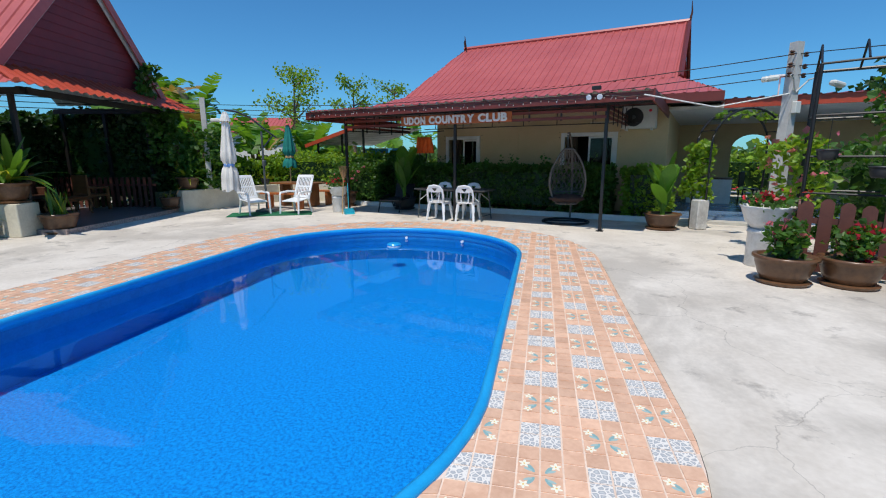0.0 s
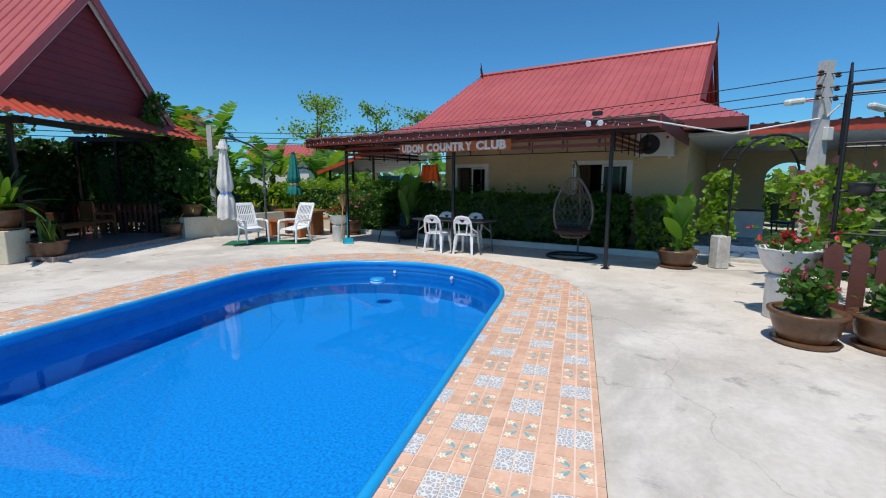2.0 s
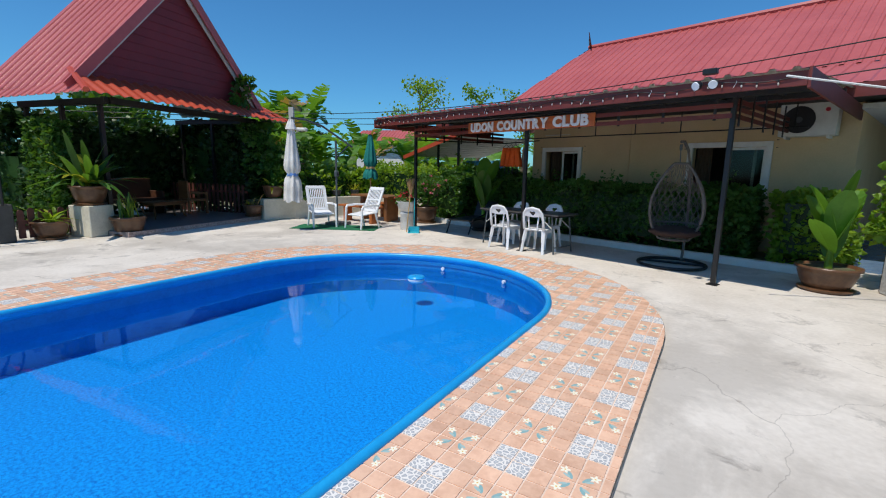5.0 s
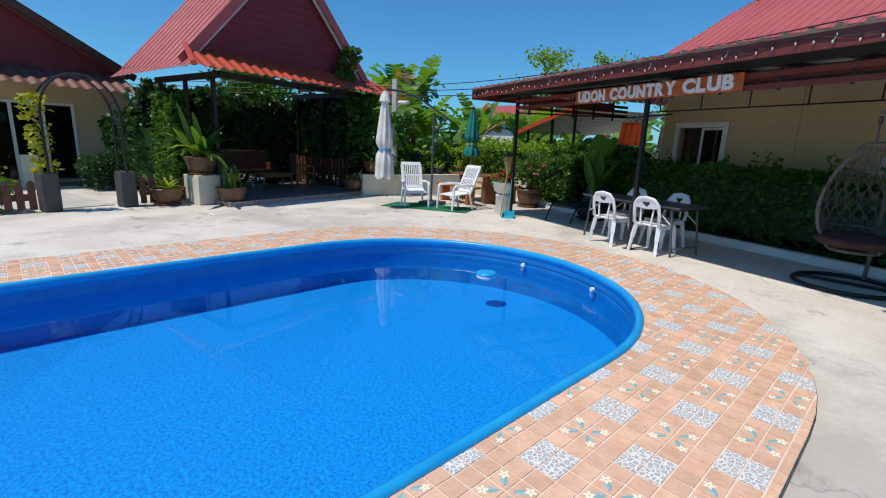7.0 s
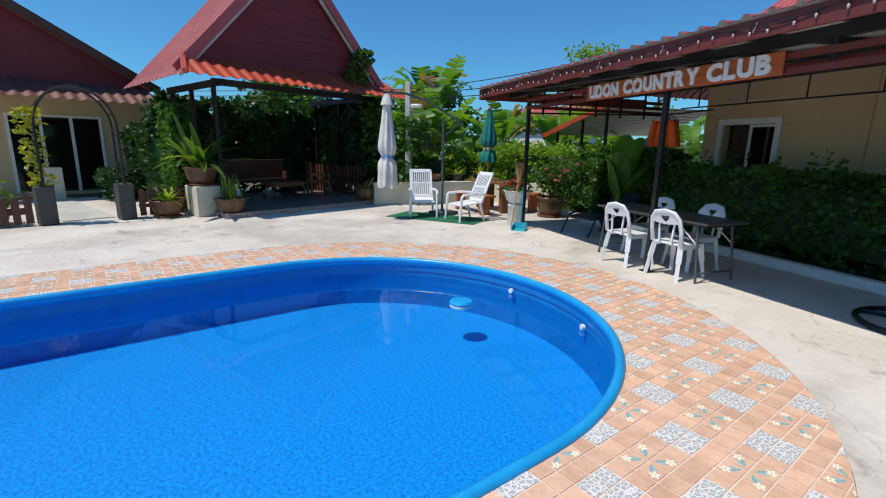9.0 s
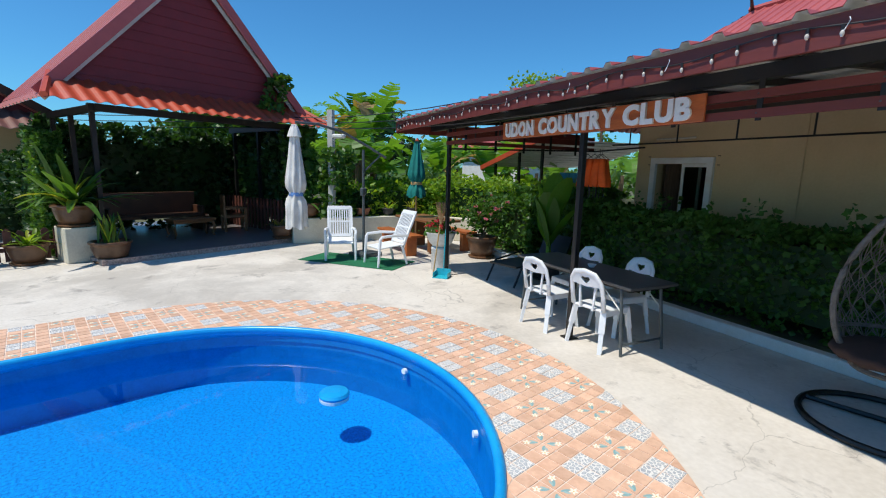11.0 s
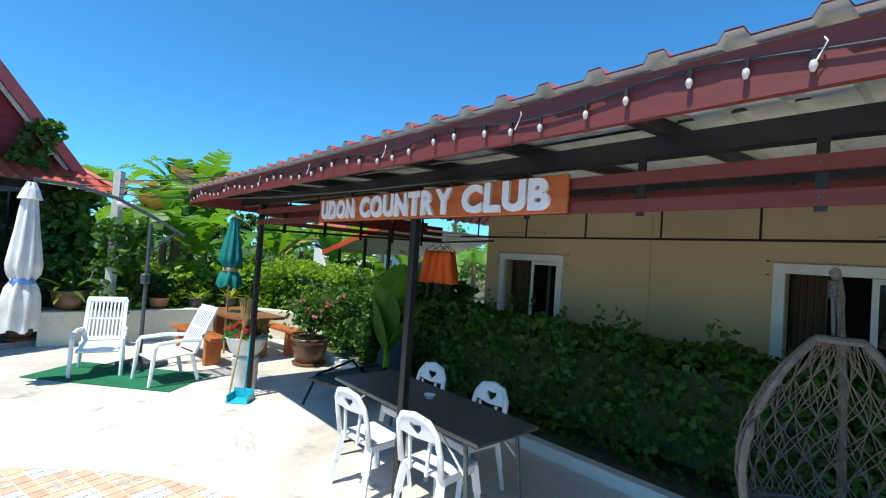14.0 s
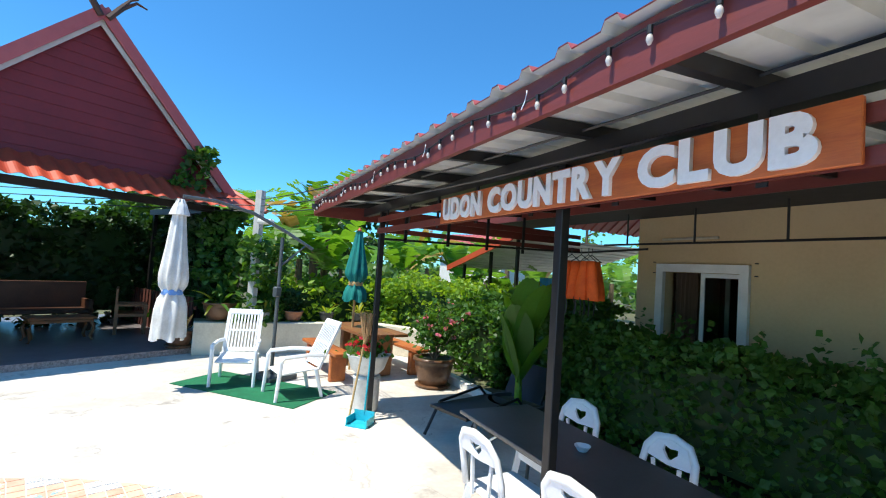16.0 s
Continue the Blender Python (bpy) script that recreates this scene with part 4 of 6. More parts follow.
# life jackets on hangers
for i, (du, dv) in enumerate(((0, 0), (0.09, 0.07), (0.17, 0.16), (0.24, 0.04))):
    lj = thing("life_jacket", "orange life jacket hung from the canopy rail", "life jacket", HM @ pose(1.02 + du, 2.1 + dv, 1.60, 0, 0, 74 - 22 * i), group="hanging life jackets")
    for q in (-1, 1):
        bm = B()
        rows_ = []
        for t in range(7):
            f = t / 6
            w, dpt = 0.085 - 0.03 * f * f, 0.035 + 0.014 * math.sin(math.pi * f)
            cx, cz = q * (0.095 - 0.045 * f), 0.02 + 0.46 * f
            rows_.append([bm.verts.new((cx + w * math.cos(2 * math.pi * k / 10) * (1 + 0.06 * math.sin(3 * k + t)), dpt * math.sin(2 * math.pi * k / 10), cz)) for k in range(10)])
        for a, b in zip(rows_, rows_[1:]):
            for k in range(10):
                bm.faces.new((a[k], a[(k + 1) % 10], b[(k + 1) % 10], b[k]))
        bm.faces.new(rows_[0][::-1]), bm.faces.new(rows_[-1])
        part("panel", bm, "orange", lj, "", True)
    for q in (-0.07, 0.05):
        part("strap", tube(B(), [(q, -0.03, 0.05), (q + 0.02, -0.035, -0.06), (q + 0.01, -0.03, -0.16)], 0.008, 4), "black", lj)
    part("hanger", tube(B(), [(-0.12, 0, 0.47), (0, 0, 0.56), (0.12, 0, 0.47)], 0.006, 5), "black", lj)
    part("hook", tube(B(), [(0, 0, 0.56), (0, 0, 0.64)], 0.005, 5), "grey_steel", lj)
# sun lounger folded behind the table
sl = thing("sun_lounger", "dark sling sun lounger standing under the canopy", "sun lounger", HM @ pose(0.75, 1.25, 0, 0, 0, 15))
part("sling", box(B(), (0, 0.35, 0.62), (0.58, 0.03, 0.75), pose(0, 0, 0, -28, 0, 0)), "black", sl, "dark sling back")
part("seat", bx((-0.29, -0.7, 0.32), (0.29, 0.25, 0.35)), "black", sl)
for s in (-0.3, 0.3):
    part("frame", tube(B(), [(s, -0.75, 0.02), (s, -0.55, 0.36), (s, 0.1, 0.45), (s, 0.5, 0.05)], 0.018, 8), "black", sl)


# ---- plants ----
def pot(parent, r, h, material="clay", saucer=True, wave=0.0):
    part("pot", lathe(B(), [(r * 0.66, 0.03), (r * 0.80, h * 0.35), (r * 0.93, h * 0.75), (r * 0.92, h * 0.86), (r * 1.03, h * 0.9), (r * 1.03, h), (r * 0.88, h), (r * 0.86, h * 0.88)], 28, wave, 8), material, parent, "", True)
    part("soil", lathe(B(), [(r * 0.86, h * 0.86), (r * 0.85, h * 0.9)], 16), "earth", parent)
    if saucer:
        part("saucer", lathe(B(), [(r * 0.8, 0.0), (r * 0.88, 0.04), (r * 0.80, 0.05)], 24), material, parent)


def potted(label, x, y, r, h, z=0.0, material="clay", kind="bush", size=1.0, leaf="leaf", seed=1, flower=None, saucer=True):
    p = thing("potted_plant", label, "potted plant", pose(x, y, z, 0, 0, seed * 37))
    pot(p, r, h, material, saucer)
    g = random.Random(seed)
    if kind == "bush":
        pts = []
        bm = B()
        for k in range(9):
            a, e = g.uniform(0, 6.3), g.uniform(0.75, 1.45)
            tip = Vector((math.cos(a) * math.cos(e), math.sin(a) * math.cos(e), math.sin(e))) * size * g.uniform(0.7, 1.05)
            tube(bm, [(0, 0, h * 0.85), tip * 0.5 + Vector((0, 0, h * 0.9)), tip + Vector((0, 0, h))], 0.012, 5, 0.004)
            for j in range(int(50 + 40 * size)):
                t = 0.3 + 0.75 * g.random()
                pts.append(tip * t + Vector((g.gauss(0, 0.13 * size), g.gauss(0, 0.13 * size), h + g.gauss(0, 0.08))))
        part("stems", bm, "bark", p)
        v, f = leaves([q[:] for q in pts], 0.06 + 0.04 * size, seed=seed)
        tagged(raw("foliage", v, f, leaf, p), kind="stuff")
        if flower:
            fl = [q[:] for q in pts if g.random() < 0.05]
            v, f = [], []
            for q in fl:
                vv, ff = leaves([q] * 6, 0.06, up=1, seed=len(v), ratio=0.5)
                f += [tuple(i + len(v) for i in t) for t in ff]
                v += list(vv)
            tagged(raw("blossom", v, f, flower, p, "small clustered blossoms"), kind="stuff")
    elif kind == "strap":
        for k in range(int(26 * size)):
            bm = strap(B(), (g.gauss(0, r * 0.2), g.gauss(0, r * 0.2), h * 0.9), k * 2.4 + g.random(), size * g.uniform(0.55, 0.9), g.uniform(0.35, 1.3), size * g.uniform(0.1, 0.5), 0.045 * size, 7)
            part("leaf", bm, leaf if g.random() > 0.12 else "croton", p)
    elif kind == "snake":
        for k in range(22):
            bm = strap(B(), (g.gauss(0, r * 0.4), g.gauss(0, r * 0.4), h * 0.85), g.uniform(0, 6.3), size * g.uniform(0.4, 0.62), g.uniform(1.15, 1.5), 0.03, 0.028, 5, 0.6)
            part("leaf", bm, "leaf" if k % 3 else "croton", p)
    elif kind == "broad":
        part("stem", tube(B(), [(0, 0, h * 0.8), (0.02, 0, h + size * 0.45)], 0.05, 8, 0.03), "leafy", p)
        for k in range(8):
            bm = strap(B(), (0, 0, h + size * (0.08 + 0.05 * k)), k * 2.4, size * g.uniform(0.55, 0.75), g.uniform(0.95, 1.38), size * 0.10, 0.13 * size, 10, 0.3)
            part("leaf", bm, "banana", p)
    return p


potted("broad-leaved plant in a brown glazed pot by the arch", 4.45, 9.05, 0.36, 0.34, kind="broad", size=1.25, seed=2)
potted("flowering desert rose in a wide brown glazed pot", 3.98, 4.80, 0.33, 0.34, kind="bush", size=0.34, seed=3, flower="pink")
potted("leafy rose bush in a wide brown glazed pot", 4.66, 4.66, 0.33, 0.34, kind="bush", size=0.34, seed=4, flower="flower")
potted("round leafy shrub in a dark glazed pot", -3.25, 13.85, 0.33, 0.46, kind="bush", size=0.85, seed=5, flower="pink")
potted("banana-like plant in a dark pot under the canopy", -1.35, 13.0, 0.36, 0.35, material="blackpot", kind="broad", size=1.55, seed=6)
potted("snake plant in a brown clay pot by the pillar", -7.95, 8.55, 0.33, 0.40, kind="snake", size=1.05, seed=7)
potted("dark green leafy plant in a brown clay pot", -8.75, 7.55, 0.31, 0.36, kind="strap", size=0.75, leaf="leafy", seed=8)
wallp = thing("planter_block", "cream plastered block at the pavilion corner", "plinth", pose(-8.55, 8.22, 0))
part("block", box(B(), (0, 0, 0.32), (0.62, 0.5, 0.64), None, 0.012), "planter", wallp)
potted("large arching strap-leaved plant in a brown clay pot", -8.55, 8.22, 0.34, 0.40, 0.64, kind="strap", size=1.6, leaf="leaf", seed=9)
# white vase with bush on the fence side
for (x, y, s, lab) in ((4.33, 5.72, 1.0, "tall white stoneware urn with red flowers"), (-3.12, 12.2, 0.85, "weathered white urn on a drum with small flowers")):
    v = thing("white_urn", lab, "urn", pose(x, y, 0))
    part("drum", lathe(B(), [(0.19 * s, 0), (0.20 * s, 0.02), (0.20 * s, 0.46 * s), (0.215 * s, 0.48 * s), (0.2 * s, 0.52 * s)], 26), "whitepot", v, "", True)
    part("bowl", lathe(B(), [(0.16 * s, 0.525 * s), (0.25 * s, 0.62 * s), (0.31 * s, 0.80 * s), (0.34 * s, 0.84 * s), (0.30 * s, 0.84 * s), (0.27 * s, 0.76 * s)], 32, 0.02 * s, 8), "whitepot", v, "scalloped white bowl", True)
    g = random.Random(3)
    pts = [(g.gauss(0, 0.14), g.gauss(0, 0.14), 0.82 * s + abs(g.gauss(0, 0.10))) for _ in range(190)]
    vv, ff = leaves(pts, 0.08, seed=4)
    tagged(raw("foliage", vv, ff, "leaf", v), kind="stuff")
    vv, ff = leaves([q for q in pts if q[2] > 0.9 * s][:34] * 3, 0.055, seed=6)
    tagged(raw("blossom", vv, ff, "flower", v, "red blossoms"), kind="stuff")
vase_bush = hedge("straggly oleander with pink flowers by the fence", pose(5.25, 6.5, 0), (-0.25, -0.25, 0.4), (0.3, 0.3, 1.75), 420, 0.12, "leafy", 14, 0.35, core=False)
vv, ff = leaves(inbox(40, (-0.3, -0.3, 1.0), (0.3, 0.3, 1.85), 15, 0.25), 0.1, seed=3, ratio=0.5)
tagged(raw("blossom", vv, ff, "pink", vase_bush, "pink blossoms"), kind="stuff")
# broom and dustpan at the urn
br = thing("broom", "straw broom with bamboo stick leaning on the urn", "broom", pose(-2.93, 11.86, 0, 0, 0, 0))
part("stick", tube(B(), [(0.0, -0.12, 0.0), (0.04, 0.02, 0.98)], 0.013, 7), "bamboo", br)
bm = B()
g = random.Random(2)
for k in range(70):
    a = g.uniform(0, 6.3)
    q = g.uniform(0.04, 0.14)
    tube(bm, [(0.04, 0.02, 0.86), (0.045 + q * 0.5 * math.cos(a), 0.03 + q * 0.3 * math.sin(a), 1.05), (0.05 + q * math.cos(a), 0.04 + q * 0.6 * math.sin(a), 1.28)], 0.005, 3, 0.002)
part("bristles", bm, "straw", br, "stiff brown straw bristles")
dp = thing("dustpan", "turquoise plastic dustpan with a long handle", "dustpan", pose(-2.74, 11.74, 0, 0, 0, 20))
bm = B()
box(bm, (0, 0, 0.006), (0.26, 0.24, 0.012)), box(bm, (-0.125, 0.01, 0.05), (0.012, 0.22, 0.09)), box(bm, (0.125, 0.01, 0.05), (0.012, 0.22, 0.09)), box(bm, (0, 0.115, 0.07), (0.26, 0.012, 0.13))
part("pan", bm, "cyan", dp)
part("handle", tube(B(), [(0, 0.11, 0.1), (0.01, 0.16, 0.82)], 0.011, 7), "cyan", dp)


# ---- lounge corner ----
mt = thing("green_mat", "dark green mat lying on the concrete", "mat", pose(-4.85, 11.72, 0, 0, 0, 15))
part("sheet", box(B(), (0, 0, 0.006), (2.12, 0.95, 0.010)), "mat", mt)


def lounge(label, m):
    """Low white plastic armchair with a slatted reclining back. Its front is -y."""
    c = thing("garden_chair", label, "chair", m, "white garden chairs on the mat")
    bm = B()
    box(bm, (0, 0, 0.36), (0.50, 0.50, 0.03), pose(0, 0, 0, 6, 0, 0), 0.01)
    part("seat", bm, "white", c)
    R = pose(0, 0.24, 0.37, -24, 0, 0)
    bm = B()
    box(bm, (-0.235, 0, 0.33), (0.05, 0.03, 0.66), R), box(bm, (0.235, 0, 0.33), (0.05, 0.03, 0.66), R), box(bm, (0, 0, 0.66), (0.50, 0.03, 0.09), R, 0.01), box(bm, (0, 0, 0.06), (0.50, 0.03, 0.06), R), box(bm, (0, 0, 0.36), (0.46, 0.025, 0.03), R)
    part("backrest", bm, "white", c)
    for k in range(9):
        part("back_slat", box(B(), (-0.19 + k * 0.0475, 0, 0.33), (0.024, 0.018, 0.58), R), "white", c)
    for s in (-1, 1):
        part("armrest", tube(B(), [(s * 0.29, -0.30, 0.50), (s * 0.30, -0.26, 0.56), (s * 0.29, 0.05, 0.58), (s * 0.26, 0.32, 0.56)], 0.028, 7), "white", c)
        part("leg", tube(B(), [(s * 0.29, -0.29, 0.52), (s * 0.29, -0.33, 0.0)], 0.03, 7, 0.024), "white", c)
        part("leg", tube(B(), [(s * 0.25, 0.20, 0.38), (s * 0.27, 0.30, 0.0)], 0.03, 7, 0.022), "white", c)
    return c


lounge("white plastic armchair with slatted back on the mat", pose(-5.30, 11.70, 0.012, 0, 0, 50))
lounge("white plastic armchair turned aside on the mat", pose(-4.22, 11.92, 0.012, 0, 0, -18))
cu = thing("cantilever_umbrella", "closed white cantilever umbrella hung from a grey arm", "umbrella", Matrix())
part("pole", tube(B(), [(-5.15, 12.2, 0), (-5.15, 12.2, 2.2)], 0.028, 10), "grey_steel", cu, "grey steel mast")
part("arm", tube(B(), [(-4.9, 12.6, 2.05), (-5.1, 12.25, 2.28), (-5.22, 11.7, 2.52), (-5.34, 11.2, 2.62), (-5.42, 10.78, 2.62)], 0.026, 8), "grey_steel", cu, "curved grey arm")
part("brace", tube(B(), [(-5.15, 12.2, 1.75), (-4.95, 12.5, 2.1)], 0.018, 6), "grey_steel", cu)
part("crank", box(B(), (-5.12, 12.16, 1.35), (0.09, 0.12, 0.16), None, 0.02), "grey_steel", cu)
part("base", box(B(), (-5.15, 12.25, 0.04), (0.5, 0.5, 0.08), None, 0.01), "grey_steel", cu)


def furled(parent, x, y, z0, z1, r, material, strapz, strapmat):
    """A closed canopy: hanging folds drawn in by a strap."""
    bm = B()
    n, k = 32, 18
    rows = []
    for j in range(k + 1):
        t = j / k
        z = z1 + (z0 - z1) * t
        rad = r * (0.28 + 0.75 * min(1, t * 1.6)) * (1 - 0.45 * math.exp(-((z - strapz) / 0.09) ** 2)) * (1 + 0.25 * max(0, t - 0.8))
        rows.append([bm.verts.new((x + rad * (1 + 0.22 * math.sin(8 * a + 3 * t)) * math.cos(a), y + rad * (1 + 0.22 * math.sin(8 * a + 3 * t)) * math.sin(a), z + 0.03 * t * math.sin(5 * a))) for a in [2 * math.pi * i / n for i in range(n)]])
    for a, b in zip(rows, rows[1:]):
        for i in range(n):
            bm.faces.new((a[i], a[(i + 1) % n], b[(i + 1) % n], b[i]))
    bm.faces.new(rows[0])
    can_ = part("canopy", bm, material, parent, "", True)
    st = lathe(B(), [(r * 0.74, -0.035), (r * 0.76, 0.0), (r * 0.72, 0.035)], 20)
    s = part("strap", st, strapmat, can_, "strap round the folds")
    s.matrix_basis = pose(x, y, strapz)


furled(cu, -5.43, 10.76, 0.70, 2.56, 0.17, "canvas", 1.32, "bluecloth")
vp = lathe(B(), [(0.13, 2.36), (0.09, 2.48), (0.04, 2.58)], 16, 0.01, 8)
o = part("vent", vp, "canvas", cu, "white top flap")
o.matrix_basis = pose(-5.43, 10.76, 0)
gu = thing("parasol", "closed teal parasol standing through the picnic table", "parasol", pose(-4.9, 13.6, 0))
part("pole", tube(B(), [(0, 0, 0), (0, 0, 2.5)], 0.02, 8), "bamboo", gu)
part("finial", lathe(B(), [(0.03, 2.44), (0.04, 2.47), (0.01, 2.52)], 10), "roofo", gu, "red top")
furled(gu, 0, 0, 1.22, 2.45, 0.17, "teal", 1.52, "bamboo")
pt = thing("picnic_table", "orange-stained plank picnic table with benches", "picnic table", pose(-4.7, 13.75, 0, 0, 0, -20))
for k in range(3):
    part("top_plank", bx((-0.8, -0.40 + k * 0.27, 0.70), (0.8, -0.14 + k * 0.27, 0.75), 0.006), "wood", pt)
for s in (-1, 1):
    part("bench_plank", bx((-0.8, s * 0.72 - 0.15, 0.42), (0.8, s * 0.72 + 0.15, 0.47), 0.006), "orangewood", pt)
    bm = B()
    box(bm, (s * 0.5, 0, 0.36), (0.12, 0.5, 0.68), None, 0.02)
    part("trestle", bm, "wood", pt)
    for q in (-1, 1):
        part("bench_leg", box(B(), (s * 0.55, q * 0.72, 0.21), (0.10, 0.26, 0.42), None, 0.015), "orangewood", pt)
# low planter wall with pots
pw = thing("planter_wall", "low cream plastered planter wall", "planter wall", kind="structure")
P0, P1, P2 = Vector((-7.45, 12.1, 0)), Vector((-5.9, 15.2, 0)), Vector((-3.2, 15.6, 0))
for a, b in ((P0, P1), (P1, P2)):
    d = b - a
    box_m = Matrix.Translation((a + b) / 2) @ pose(0, 0, 0, 0, 0, math.degrees(math.atan2(d.y, d.x)))
    part("wall_run", box(B(), (0, 0.12, 0.30), (d.length, 0.24, 0.60), box_m, 0.01), "planter", pw)
    part("bed", box(B(), (0, 0.75, 0.28), (d.length, 1.0, 0.5), box_m), "earth", pw)
g = random.Random(12)
for k, (t, r, h, mt_, kd, lf, sz, lab) in enumerate([(0.12, 0.30, 0.36, "clay", "strap", "leaf", 1.0, "strap-leaved plant in a large clay pot on the wall"), (0.36, 0.10, 0.18, "whitepot", "snake", "leaf", 0.5, "small white pot with spiky plant on the wall"), (0.52, 0.20, 0.22, "terra", "bush", "leafd", 0.42, "twiggy shrub in a terracotta pot on the wall"), (0.72, 0.16, 0.2, "blackpot", "strap", "leafy", 0.5, "light green plant in a black pot on the wall"), (0.92, 0.15, 0.2, "blackpot", "strap", "croton", 0.5, "yellow-green plant in a black pot on the wall")]):
    q = P0.lerp(P1, t) + Vector((-0.25, 0.12, 0))
    potted(lab, q.x, q.y, r, h, 0.60 if t < 2 else 0.5, mt_, kd, sz, lf, 20 + k, None, False)
potted("drooping plant in a clay pot on the pavilion step", -7.75, 12.0, 0.26, 0.32, 0.12, "clay", "strap", 0.6, "dryleaf", 31)
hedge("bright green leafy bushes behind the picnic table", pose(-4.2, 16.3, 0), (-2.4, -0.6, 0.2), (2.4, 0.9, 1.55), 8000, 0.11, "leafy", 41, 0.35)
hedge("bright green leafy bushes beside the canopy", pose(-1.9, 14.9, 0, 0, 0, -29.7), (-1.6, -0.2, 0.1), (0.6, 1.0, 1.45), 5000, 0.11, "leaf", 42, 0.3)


# ---- garden pavilion ----
sal = thing("pavilion", "open garden pavilion with steep red gable roof", "pavilion", Matrix())
SX, SY0, SY1, SB = -7.62, 7.85, 13.4, -11.4
YM, ZA, GX = 10.50, 5.85, -8.35
part("floor_slab", bx((-13.2, 8.3, 0), (-7.66, 12.9, 0.10)), "greytile", sal, "grey tiled pavilion floor")
part("floor_edge", bx((-7.658, 8.3, 0), (-7.64, 12.9, 0.102)), "mosaic", sal, "patterned tile nosing")
for x in (-8.6, -9.8, -11.0):
    for y in (8.65, 12.75):
        part("post", bx((x - 0.04, y - 0.04, 0.10), (x + 0.04, y + 0.04, 2.85)), "black", sal)
for y in (8.65, 12.75):
    part("beam", bx((-11.2, y - 0.05, 2.72), (-8.2, y + 0.05, 2.85)), "black", sal)
part("beam", bx((-8.35, 8.5, 2.72), (-8.25, 12.75, 2.85)), "black", sal)
slope("roof_slope", (SB, 7.95, 2.98), (GX + 0.15, 7.95, 2.98), (GX + 0.15, YM, ZA), (SB, YM, ZA), parent=sal, under="under")
slope("roof_slope", (GX + 0.15, 13.15, 2.98), (SB, 13.15, 2.98), (SB, YM, ZA), (GX + 0.15, YM, ZA), parent=sal, under="under")
slope("front_skirt", (SX, SY0 - 0.1, 2.80), (SX, SY1 + 0.1, 2.80), (GX - 0.1, 12.9, 3.28), (GX - 0.1, 8.2, 3.28), parent=sal, material="roofo", under="under", pitch=0.24, amp=0.04, wavy=True)
slope("side_skirt", (SB, SY0 - 0.15, 2.74), (SX, SY0 - 0.15, 2.80), (GX - 0.1, 8.3, 3.25), (SB, 8.3, 3.25), parent=sal, under="under")
part("ridge_cap", tube(B(), [(GX - 0.1, 8.05, 3.3), (SX, SY0 - 0.1, 2.84)], 0.06, 6), "roofo", sal)
part("ridge_cap", tube(B(), [(GX - 0.1, 13.05, 3.3), (SX, SY1 + 0.1, 2.84)], 0.06, 6), "roofo", sal)
nb = 14
for k in range(nb):
    z0, z1 = 3.15 + k * (ZA - 3.2) / nb, 3.15 + (k + 1) * (ZA - 3.2) / nb + 0.02
    a, b = (ZA - z0) / (ZA - 2.98) * 2.6, max(0.02, (ZA - z1) / (ZA - 2.98) * 2.6)
    bm = B()
    f0 = [bm.verts.new(p) for p in ((GX, YM - a, z0), (GX, YM + a, z0), (GX - 0.015, YM + b, z1), (GX - 0.015, YM - b, z1))]
    f1 = [bm.verts.new(v.co + Vector((-0.03, 0, 0))) for v in f0]
    bm.faces.new(f0), bm.faces.new(f1[::-1])
    for i in range(4):
        bm.faces.new((f0[i], f1[i], f1[(i + 1) % 4], f0[(i + 1) % 4]))
    part("gable_board", bm, "gable", sal, "maroon gable board")
for s in (-1, 1):
    bm = B()
    a, b = Vector((GX + 0.16, YM, ZA + 0.04)), Vector((GX + 0.16, YM + s * 2.72, 2.94))
    box(bm, (0, 0, -0.03), ((b - a).length, 0.04, 0.19), Matrix.Translation((a + b) / 2) @ (b - a).to_track_quat("X", "Z").to_matrix().to_4x4())
    part("bargeboard", bm, "roof", sal, "red bargeboard")
    bm = B()
    box(bm, (0, 0, -0.15), ((b - a).length, 0.03, 0.07), Matrix.Translation((a + b) / 2 + Vector((-0.08, 0, 0))) @ (b - a).to_track_quat("X", "Z").to_matrix().to_4x4())
    part("soffit_trim", bm, "under", sal, "pale soffit strip")
    bm = B()
    for q in range(2):
        tube(bm, [(GX + 0.19, YM + s * 0.05, ZA - 0.12), (GX + 0.19, YM + s * 0.25, ZA + 0.15 + q * 0.05), (GX + 0.19, YM + s * (0.45 - 0.1 * q), ZA + 0.35), (GX + 0.19, YM + s * (0.62 - 0.15 * q), ZA + 0.32 + 0.1 * q)], 0.055, 6, 0.012)
    part("finial", bm, "darkwood", sal, "carved dark wood finial")
